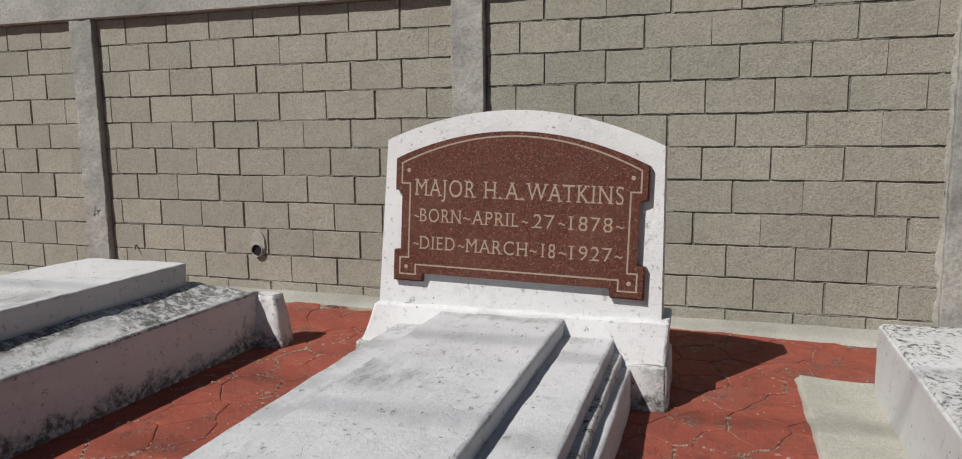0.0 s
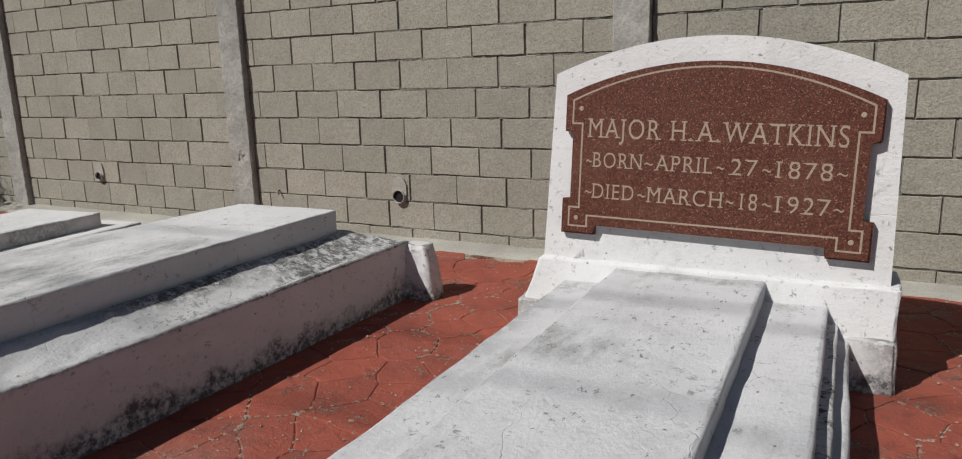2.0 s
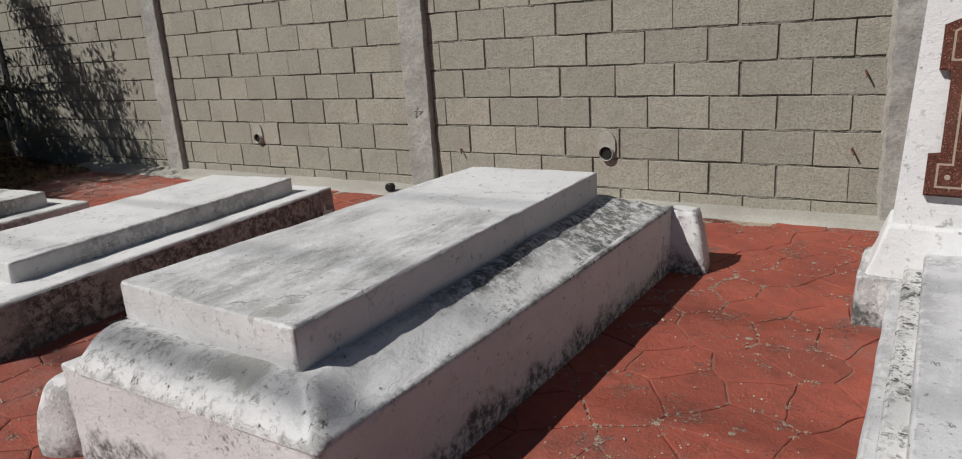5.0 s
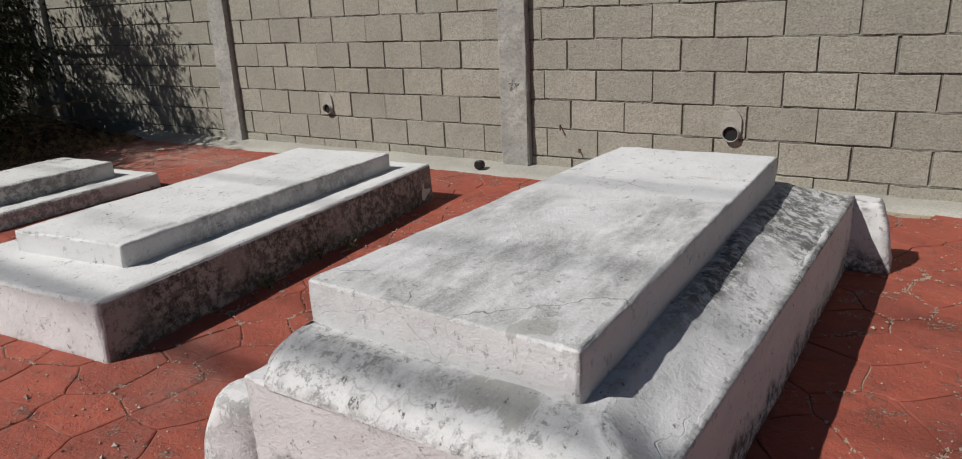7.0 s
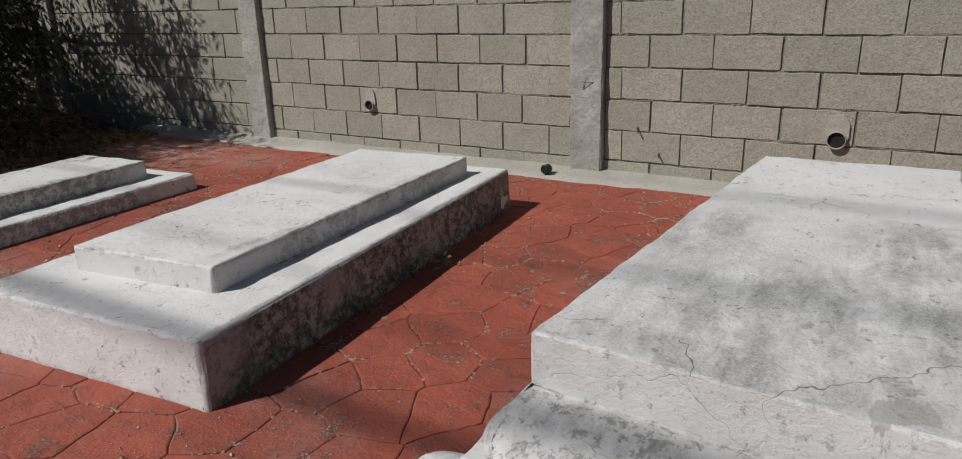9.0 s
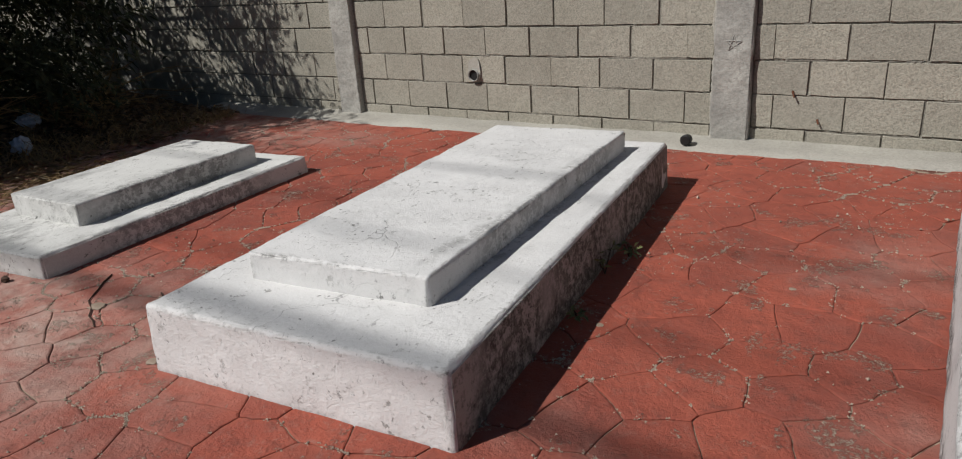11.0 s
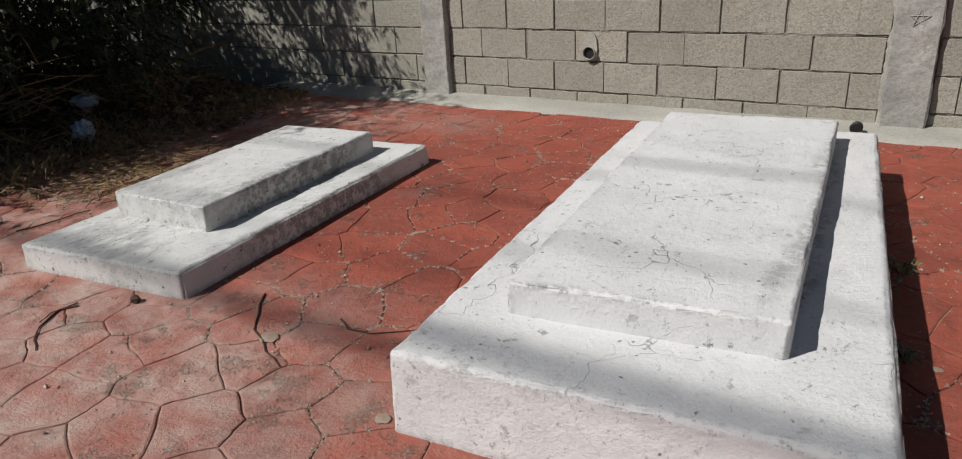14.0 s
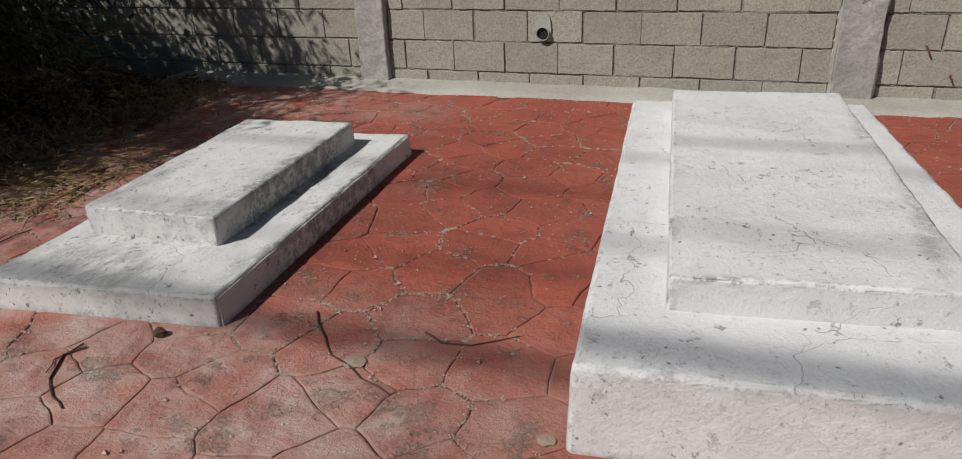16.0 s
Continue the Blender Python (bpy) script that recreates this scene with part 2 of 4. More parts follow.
WHITE_T0 = whitewash("limewash_speckled", 0.55, 0.35, 0.8, 0.12, (0.60, 0.60, 0.605), [(-1.52, 2.6, 0.12, 0.5), (-1.5, 3.15, 0.2, 0.1)], [(-0.9, 3.2, 0.5, 0.08), (-1.2, 2.3, 0.3, 0.2)])
WHITE_SLAB = whitewash("limewash_weathered", 0.3, 0.2, 0.5, 0.8, (0.64, 0.637, 0.63), (), [(-3.15, 1.75, 0.55, 0.40), (-2.95, 2.2, 0.25, 0.45), (-3.5, 2.2, 0.2, 0.35), (-3.2, 1.45, 0.6, 0.14)], [(-2.98, 1.40, 0.09, 0.06)])
WHITE_RIM = whitewash("limewash_lichen", 0.3, 0.9, 0.7, 0.2, (0.62, 0.618, 0.61), [(-2.72, 3.05, 0.17, 0.62), (-2.80, 2.3, 0.09, 0.6), (-2.60, 2.75, 0.06, 0.7), (-2.7, 3.45, 0.3, 0.15)], [(-3.05, 1.31, 0.25, 0.07), (-3.45, 1.31, 0.3, 0.07)], [(-3.0, 1.31, 0.13, 0.10)])
WHITE_BASE = whitewash("limewash_flaking", 0.2, 0.4, 0.9, 0.3, (0.63, 0.62, 0.61), [(-1.6, 3.25, 0.2, 0.15), (-0.2, 3.3, 0.1, 0.2)], (), (), 0.24)
WHITE_CLEAN = whitewash("limewash_fresh", 0.3, 0.4, 0.8, 0.6, (0.66, 0.656, 0.643), [(-5.09, 2.3, 0.05, 0.7), (-5.14, 3.1, 0.04, 0.4)], (), (), 0.03)
# scabs and mould over a tint darkened with the shade of that side
SIDE_SHADED = whitewash("limewash_scabbed_shaded", 0.7, 0.9, 1.0, 0.9, (0.36, 0.335, 0.315), [(-4.97, 3.25, 0.2, 0.7), (-4.9, 2.45, 0.2, 0.5), (-4.82, 1.8, 0.1, 0.3)], (), (), 0.2)
WHITE_OLD = whitewash("limewash_old", 0.5, 0.6, 0.9, 0.8, (0.63, 0.63, 0.605), [(-7.345, 2.45, 0.06, 0.7), (-7.13, 2.4, 0.05, 0.9)], [(-7.6, 1.62, 0.4, 0.16), (-7.85, 2.1, 0.12, 0.4)], (), 0.04)
WHITE_STONE = whitewash("limewash_headstone", 0.3, 0.12, 0.6, 0.1, (0.70, 0.696, 0.688), edges=0.0)
WHITE_DIRTY = whitewash("limewash_blackened", 1.0, 1.0, 0.8, 0.3)
BLOCK = cement("concrete_block", (0.385, 0.365, 0.305), (0.325, 0.308, 0.253), 92, 0.11, 1.0, 0.75)
MORTAR = cement("mortar", (0.30, 0.285, 0.24), (0.16, 0.152, 0.13), 45, 0, 1.0, 1.0)
COLUMN = cement("cast_concrete", (0.42, 0.41, 0.37), (0.25, 0.245, 0.225), 38, 0, 1.0, 0.55)
APRON = cement("apron_cement", (0.42, 0.405, 0.355), (0.30, 0.285, 0.25), 60, 0, 0.8, 0.4)
ROUGH = cement("rough_screed", (0.46, 0.445, 0.38), (0.38, 0.365, 0.31), 75, 0, 1.0, 0.4)
RED = paint_red("red_floor_paint")
GROUT, grout_tree, grout_bsdf = nodes_of("dirty_red_joint", 0.95)
gn = Net(grout_tree)
grout_tree.links.new(gn.mix(gn.ramp(gn.noise(4.5, 8, 0.75), 0.44, 0.53), gn.mix(gn.noise(30, 4), (0.05, 0.02, 0.016), (0.15, 0.046, 0.032)), (0.33, 0.27, 0.20)), grout_bsdf.inputs["Base Color"])
gn.bump(grout_bsdf, gn.noise(150, 4), 0.8, 0.004)
HUMUS = plain("rotten_leaf_soil", (0.05, 0.036, 0.026), 0.95, 0.3, 22)
DIRT = plain("dry_soil", (0.17, 0.125, 0.085), 0.95, 0.25, 18)
TERRAZZO = terrazzo("red_brown_terrazzo")
INLAY = plain("cream_inlay", (0.40, 0.31, 0.23), 0.6, 0.15, 90)
RUST = plain("rusty_iron", (0.14, 0.055, 0.03), 0.85, 0.3, 60)
PVC = plain("grey_plastic_pipe", (0.34, 0.33, 0.30), 0.5, 0.15, 25)
BLACK = plain("black_plastic", (0.02, 0.02, 0.02), 0.5, 0.2, 30)
BARK = plain("bark", (0.10, 0.075, 0.055), 0.9, 0.3, 50)
LEAF = leafy("dark_leaves", (0.022, 0.032, 0.012), (0.055, 0.058, 0.022))
DRY_LEAF = leafy("dead_leaves", (0.09, 0.05, 0.025), (0.20, 0.125, 0.065))
WEED = leafy("weed_leaves", (0.10, 0.13, 0.05), (0.17, 0.18, 0.08))
STRAW = leafy("dry_grass", (0.30, 0.20, 0.09), (0.13, 0.09, 0.04))
BAG = plain("pale_plastic_film", (0.42, 0.47, 0.55), 0.4, 0.1, 12)
PEBBLE = leafy("pale_pebbles", (0.46, 0.39, 0.31), (0.26, 0.20, 0.15))
TWIG = plain("dry_twig", (0.085, 0.05, 0.035), 0.9, 0.25, 60)


# ---- mesh tools ----
def mesh_of(name, verts, faces, material, smooth=False):
    me = bpy.data.meshes.new(name)
    me.from_pydata([tuple(v) for v in verts], [], faces)
    me.materials.append(material)
    if smooth:
        me.polygons.foreach_set("use_smooth", [True] * len(me.polygons))
    me.update()
    return me


def link(name, me, parent=None, label=""):
    ob = new(name, me)
    if parent is not None:
        ob.parent = parent
    if label:
        ob["label"] = label
    return ob


def part(name, bm, material, parent=None, label="", smooth=False):
    me = bpy.data.meshes.new(name)
    bmesh.ops.recalc_face_normals(bm, faces=bm.faces)
    bm.to_mesh(me)
    bm.free()
    me.materials.append(material)
    if smooth:
        me.polygons.foreach_set("use_smooth", [True] * len(me.polygons))
    return link(name, me, parent, label)


def ticks(length, r, step):
    """Coordinates along an edge: close together over the rounded ends."""
    n = max(1, round((length - 2 * r) / step))
    mid = [r + (length - 2 * r) * i / n for i in range(n + 1)]
    if length - 2 * r > 3 * r:
        mid = mid[:1] + [r * 1.5] + mid[1:-1] + [length - r * 1.5] + mid[-1:]
    return [0, r * 0.3, r * 0.65] + mid + [length - r * 0.65, length - r * 0.3, length]


def rounded(corners, r=0.015, step=0.06, rough=0.003, seed=0.0, scale=6.0, worn=0.0):
    """Verts and faces of a rounded, uneven block. corners: 4 bottom and 4 top points, each anticlockwise from the front left."""
    c = [Vector(p) for p in corners]
    sx = ((c[1] - c[0]).length + (c[2] - c[3]).length) / 2
    sy = ((c[3] - c[0]).length + (c[2] - c[1]).length) / 2
    sz = sum((c[i + 4] - c[i]).length for i in range(4)) / 4
    r = min(r, sx * 0.45, sy * 0.45, sz * 0.45)
    size = (sx, sy, sz)
    tk = [ticks(s, r, step) for s in size]
    index, verts, faces = {}, [], []

    def vert(p):
        key = tuple(round(x, 5) for x in p)
        if key in index:
            return index[key]
        q = Vector(p)
        near = Vector([min(max(q[i], r), size[i] - r) for i in range(3)])
        d = q - near
        nrm = d.normalized() if d.length > 1e-9 else Vector((0, 0, 0))
        if d.length > 1e-9:
            q = near + nrm * r
        u, v, w = q.x / sx, q.y / sy, q.z / sz
        lo = (c[0] * (1 - u) + c[1] * u) * (1 - v) + (c[3] * (1 - u) + c[2] * u) * v
        hi = (c[4] * (1 - u) + c[5] * u) * (1 - v) + (c[7] * (1 - u) + c[6] * u) * v
        q = lo * (1 - w) + hi * w
        s = Vector((seed, seed * 0.7, seed * 1.3))
        k = noise.noise(q * scale + s) * rough + noise.noise(q * scale * 4 + s) * rough * 0.5
        edges = sum(1 for i in range(3) if abs(d[i]) > r * 0.25)
        if edges > 1 and worn:
            k -= max(0.0, noise.noise(q * 11 + s) + 0.1) * worn + max(0.0, noise.noise(q * 34 + s)) * worn * 0.7
        index[key] = len(verts)
        verts.append(q + nrm * k)
        return index[key]

    for axis in range(3):
        a, b_ = [i for i in range(3) if i != axis]
        for side in (0, size[axis]):
            for i in range(len(tk[a]) - 1):
                for j in range(len(tk[b_]) - 1):
                    quad = []
                    for (ii, jj) in ((i, j), (i + 1, j), (i + 1, j + 1), (i, j + 1)):
                        p = [0, 0, 0]
                        p[axis], p[a], p[b_] = side, tk[a][ii], tk[b_][jj]
                        quad.append(vert(p))
                    if (side == 0) == (axis != 1):
                        quad.reverse()
                    faces.append(quad)
    return verts, faces


def block_part(name, corners, material, parent=None, label="", **kw):
    v, f = rounded(corners, **kw)
    return link(name, mesh_of(name, v, f, material, True), parent, label)


def quad_prism(pts, z0, z1, top=None):
    """Eight corners from four plan points, and other ones for the top if given."""
    return [(x, y, z0) for x, y in pts] + [(x, y, z1) for x, y in (top or pts)]


def rect(x0, x1, y0, y1):
    return [(x0, y0), (x1, y0), (x1, y1), (x0, y1)]


def prism(bm, outline, depth, m=None):
    """An outline in x and z, pushed back along y."""
    m = m or Matrix()
    front = [bm.verts.new(m @ Vector((x, 0, z))) for x, z in outline]
    back = [bm.verts.new(m @ Vector((x, depth, z))) for x, z in outline]
    bm.faces.new(front)
    bm.faces.new(back[::-1])
    n = len(front)
    for i in range(n):
        bm.faces.new((front[i], back[i], back[(i + 1) % n], front[(i + 1) % n]))
    return front


def thing(name, label, category, group="", at=(0, 0, 0)):
    ob = new(name)
    ob.empty_display_size = 0.1
    ob.location = at
    return tagged(ob, label, category, group)


def tube(bm, pts, radii, sides=6):
    rings = []
    for i, p in enumerate(pts):
        p = Vector(p)
        d = (Vector(pts[min(i + 1, len(pts) - 1)]) - Vector(pts[max(i - 1, 0)])).normalized()
        a = d.orthogonal().normalized()
        b_ = d.cross(a)
        rings.append([bm.verts.new(p + (a * math.cos(k * math.tau / sides) + b_ * math.sin(k * math.tau / sides)) * radii[i]) for k in range(sides)])
    for r0, r1 in zip(rings, rings[1:]):
        for k in range(sides):
            bm.faces.new((r0[k], r0[(k + 1) % sides], r1[(k + 1) % sides], r1[k]))
    bm.faces.new(rings[0][::-1])
    bm.faces.new(rings[-1])


# ---- ground ----
def make_ground():
    bm = bmesh.new()
    bmesh.ops.create_grid(bm, x_segments=2, y_segments=2, size=600)
    for v in bm.verts:
        v.co.z = -0.07
    tagged(part("ground", bm, DIRT), "dry bare soil round the paved graves", "ground", kind="structure")
    bed = rect(-9.9, 4.5, -1.25, 4.62)
    ob = block_part("pavement", quad_prism(bed, -0.3, -0.006), GROUT, r=0.01, step=3, rough=0)
    return tagged(ob, "red painted stamped concrete paving with irregular stones", "paving", kind="structure")


pavement = make_ground()

# ---- wall ----
WALL_Y, COURSE, FIRST, PITCH = 4.80, 0.2088, 0.100, 0.405
COLUMNS = [(-11.45, -11.22), (-8.25, -8.03), (-5.07, -4.84), (-1.735, -1.505), (1.30, 1.53), (4.5, 4.73)]
BEAM_Z = 2.19
wall = block_part("wall_north", quad_prism(rect(-14, 7, WALL_Y + 0.011, WALL_Y + 0.16), -0.2, BEAM_Z), MORTAR, r=0.004, step=0.5, rough=0.0)
tagged(wall, "bare grey concrete block wall with recessed mortar joints", "wall", kind="structure")
for x0, x1 in COLUMNS:
    block_part("column", quad_prism(rect(x0, x1, WALL_Y - 0.055, WALL_Y + 0.17), -0.2, BEAM_Z), COLUMN, wall, "rough cast concrete column", r=0.006, step=0.03, rough=0.010, seed=x0, scale=9, worn=0.008)
block_part("ring_beam", quad_prism(rect(-14, 7, WALL_Y - 0.065, WALL_Y + 0.18), BEAM_Z, BEAM_Z + 0.24), COLUMN, wall, "rough cast concrete beam", r=0.006, step=0.08, rough=0.006, seed=3.1, scale=9, worn=0.008)

# cement apron along the foot of the wall, with a wandering edge
def make_apron():
    rows, n = [], 150
    for i in range(n + 1):
        x = -9.9 + 14 * i / n
        edge = 4.50 + 0.05 * noise.noise((x * 1.1, 2, 0)) + 0.03 * noise.noise((x * 6, 5, 0)) + (0.09 if -4 < x < 1 else 0) * min(1, abs(x + 4), abs(1 - x))
        rows.append([(x, edge, -0.02), (x, edge + 0.01, 0.006), (x, (edge + 4.8) / 2, 0.014 + 0.005 * noise.noise((x * 3, 0, 0))), (x, 4.79, 0.03 + 0.012 * noise.noise((x * 4, 9, 0))), (x, 4.83, 0.03)])
    verts = [p for r_ in rows for p in r_]
    faces = [(5 * i + j, 5 * i + 5 + j, 5 * i + 6 + j, 5 * i + 1 + j) for i in range(n) for j in range(4)]
    return tagged(link("apron", mesh_of("apron", verts, faces, APRON, True)), "pale cement apron at the foot of the block wall", "apron", kind="structure")


make_apron()

# ---- graves ----
def headstone_outline(w0, w1, h, rise, n=24):
    """Straight sides and a low arched top, in x (from the middle) and z."""
    pts = [(-w0 / 2, 0), (w0 / 2, 0), (w1 / 2, h)]
    pts += [(w1 / 2 - w1 * i / n, h + rise * (1 - (2 * i / n - 1) ** 2)) for i in range(1, n)]
    return pts + [(-w1 / 2, h)]


def plaque_outline(w, inset=0.0, n=24):
    """The shouldered plaque: square feet, narrower flanks, ears and an arched top; inset shrinks it."""
    d = inset
    a = w / 2
    pts = [(-a + d, d), (-a + 0.155 - d, d), (-a + 0.155 - d, 0.05 + d), (a - 0.155 + d, 0.05 + d), (a - 0.155 + d, d), (a - d, d),
           (a - d, 0.155 - d), (a - 0.045 - d, 0.155 - d), (a - 0.045 - d, 0.455 + d), (a - d, 0.455 + d)]
    top = 0.612 - d * 0.6
    pts += [(a - d - (w - 2 * d) * i / n, top + 0.145 * (1 - (2 * i / n - 1) ** 2)) for i in range(n + 1)]
    return pts + [(-a + d, 0.455 + d), (-a + 0.045 + d, 0.455 + d), (-a + 0.045 + d, 0.155 - d), (-a + d, 0.155 - d)]


def ribbon(bm, outline, width, y, m):
    n = len(outline)
    c = [Vector(p) for p in outline]
    inner, outer = [], []
    for i in range(n):
        e0, e1 = (c[i] - c[i - 1]).normalized(), (c[(i + 1) % n] - c[i]).normalized()
        n0, n1 = Vector((-e0.y, e0.x)), Vector((-e1.y, e1.x))
        k = (n0 + n1) / max(0.35, 1 + n0.dot(n1))
        inner.append(bm.verts.new(m @ Vector((c[i].x + k.x * width, y, c[i].y + k.y * width))))
        outer.append(bm.verts.new(m @ Vector((c[i].x, y, c[i].y))))
    for i in range(n):
        bm.faces.new((outer[i], outer[(i + 1) % n], inner[(i + 1) % n], inner[i]))


def serifs(me, h):
    """Small feet at the ends of the stems of a line of letters: x from, to and z from, to."""
    out = set()
    for e in me.edges:
        a, c = (me.vertices[i].co for i in e.vertices)
        if a.z < 0 or c.z < 0 or abs(a.y - c.y) > 1e-4 or abs(a.x - c.x) < 0.05 * h:
            continue
        x0, x1 = min(a.x, c.x), max(a.x, c.x)
        for line, up in ((0.0, 1), (h, -1)):
            if abs(a.y - line) < 0.03 * h:
                s = 0.115 * h
                end = x1 + s if x1 - x0 < 0.25 * h else x0 + 0.1 * h
                out.add((round(x0 - s, 5), round(end, 5), *sorted((round(a.y, 5), round(a.y + up * 0.065 * h, 5)))))
    return sorted(out)


def lettering(words, height, width, m, parent):
    """One line of raised letters, centred, fitted to the width."""
    cu = bpy.data.curves.new("lettering", "FONT")
    cu.body, cu.align_x, cu.extrude, cu.size = words, "CENTER", 0.0012, height / 0.69
    cu.space_character, cu.offset = 1.16, -0.0007
    tmp = new("lettering_curve", cu)
    bpy.context.view_layer.update()
    me = bpy.data.meshes.new_from_object(tmp.evaluated_get(bpy.context.evaluated_depsgraph_get()))
    bpy.data.objects.remove(tmp)
    xs = [v.co.x for v in me.vertices]
    mid, k = (max(xs) + min(xs)) / 2, width / (max(xs) - min(xs))
    for v in me.vertices:
        v.co.x, v.co.y = round(v.co.x, 5), round(v.co.y, 5)
    feet = serifs(me, height)
    for v in me.vertices:
        v.co = m @ Vector(((v.co.x - mid) * k, -v.co.z, v.co.y))
    bm = bmesh.new()
    bm.from_mesh(me)
    bmesh.ops.remove_doubles(bm, verts=bm.verts, dist=1e-5)
    bpy.data.meshes.remove(me)
    left = set(bm.verts)
    while left:
        todo, island = [left.pop()], set()
        while todo:
            v = todo.pop()
            island.add(v)
            for e in v.link_edges:
                o = e.other_vert(v)
                if o in left:
                    left.discard(o)
                    todo.append(o)
        order = {v: k for k, v in enumerate(island)}
        faces = [tuple(order[v] for v in f.verts) for f in bm.faces if f.verts[0] in island]
        verts = [v.co.copy() for v in order]
        inv = m.inverted()
        xs = [(inv @ v).x / k + mid for v in verts]
        for x0, x1, z0, z1 in feet:
            if min(xs) - 0.001 <= (x0 + x1) / 2 <= max(xs) + 0.001:
                a = len(verts)
                verts += [m @ Vector(((x - mid) * k, y, z)) for y in (-0.0011, 0.0011) for x, z in ((x0, z0), (x1, z0), (x1, z1), (x0, z1))]
                faces += [(a, a + 1, a + 2, a + 3), (a, a + 4, a + 5, a + 1), (a + 1, a + 5, a + 6, a + 2), (a + 2, a + 6, a + 7, a + 3), (a + 3, a + 7, a + 4, a)]
        link("letter", mesh_of("letter", verts, faces, INLAY), parent)
    bm.free()


def make_headstone():
    stone = thing("headstone", "whitewashed arched headstone with a red-brown terrazzo plaque", "headstone")
    place = Matrix.Translation((-0.912, 3.285, 0.32)) @ Euler((radians(-4.2), radians(1.5), 0)).to_matrix().to_4x4()
    bm = bmesh.new()
    prism(bm, headstone_outline(1.42, 1.365, 0.89, 0.155), 0.17, place)
    bmesh.ops.bevel(bm, geom=[e for e in bm.edges if len(e.link_faces) == 2 and e.calc_face_angle(0) > 0.5], offset=0.012, segments=2, affect="EDGES")
    part("body", bm, WHITE_STONE, stone)
    cx = -0.93
    block_part("base", quad_prism(rect(-1.73, -0.16, 3.19, 3.60), -0.02, 0.21, rect(-1.72, -0.17, 3.20, 3.59)), WHITE_BASE, stone, "chipped limewashed base", r=0.012, step=0.04, rough=0.010, seed=5, scale=9, worn=0.015)
    block_part("base_course", quad_prism(rect(-1.70, -0.18, 3.21, 3.57), 0.19, 0.40, rect(-1.63, -0.165, 3.262, 3.54)), WHITE_STONE, stone, "", r=0.010, step=0.04, rough=0.007, seed=8, scale=9, worn=0.01)
    w = 1.245
    at = place @ Matrix.Translation((0.003, -0.036, 0.185))
    bm = bmesh.new()
    prism(bm, plaque_outline(w), 0.05, at)
    bm.faces.ensure_lookup_table()
    bmesh.ops.bevel(bm, geom=[e for e in bm.faces[0].edges], offset=0.007, segments=2, affect="EDGES")
    plaque = part("plaque", bm, TERRAZZO, stone, "red-brown terrazzo plaque with a cream border")
    bm = bmesh.new()
    ribbon(bm, plaque_outline(w, 0.032), 0.0075, -0.0012, at)
    part("border_line", bm, INLAY, plaque, "thin cream inlaid line")
    for x, z in ((-w / 2 + 0.07, 0.072), (w / 2 - 0.07, 0.072), (-w / 2 + 0.072, 0.555), (w / 2 - 0.072, 0.555)):
        bm = bmesh.new()
        bmesh.ops.create_cone(bm, cap_ends=True, segments=16, radius1=0.011, radius2=0.009, depth=0.004, matrix=at @ Matrix.Translation((x, -0.0012, z)) @ pose(0, 0, 0, 90))
        part("stud", bm, INLAY, plaque, "cream inlaid dot")
    lines = (
        (0.083, 1.02, 0.432, (("MAJOR", 0, .301), ("H.", .351, .433), ("A.", .453, .538), ("WATKINS", .556, 1))),
        (0.066, 1.035, 0.303, (("~", 0, .026), ("BORN", .032, .237), ("~", .250, .285), ("APRIL", .297, .52), ("~", .535, .566), ("27", .590, .688), ("~", .706, .738), ("1878", .760, .950), ("~", .965, 1))),
        (0.066, 1.035, 0.166, (("~", 0, .030), ("DIED", .036, .212), ("~", .229, .262), ("MARCH", .272, .565), ("~", .580, .611), ("18", .637, .697), ("~", .715, .750), ("1927", .768, .954), ("~", .967, 1))),
    )
    for height, width, z, words in lines:
        for word, u0, u1 in words:
            lettering(word, height, width * (u1 - u0), at @ Matrix.Translation((width * ((u0 + u1) / 2 - 0.5), 0, z)), plaque)
    return stone


def make_stepped_tomb():
    tomb = thing("stepped_tomb", "low whitewashed stepped tomb with speckled weathering before a headstone", "tomb")
    f = 1.05
    block_part("plinth", quad_prism(rect(-1.60, -0.325, f, 3.25), -0.02, 0.19), WHITE_T0, tomb, "", r=0.015, step=0.06, rough=0.006, seed=1, worn=0.005)
    block_part("step", quad_prism(rect(-1.56, -0.37, f + 0.05, 3.25), 0.17, 0.245), WHITE_DIRTY, tomb, "blackened moulded step", r=0.01, step=0.06, rough=0.004, seed=2, worn=0.005)
    block_part("second_step", quad_prism(rect(-1.50, -0.41, f + 0.1, 3.255), 0.22, 0.306), WHITE_T0, tomb, "", r=0.012, step=0.06, rough=0.005, seed=3, worn=0.005)
    block_part("slab", quad_prism(rect(-1.27, -0.645, f + 0.3, 3.26), 0.28, 0.381), WHITE_T0, tomb, "", r=0.012, step=0.06, rough=0.005, seed=4, worn=0.005)
    return tomb


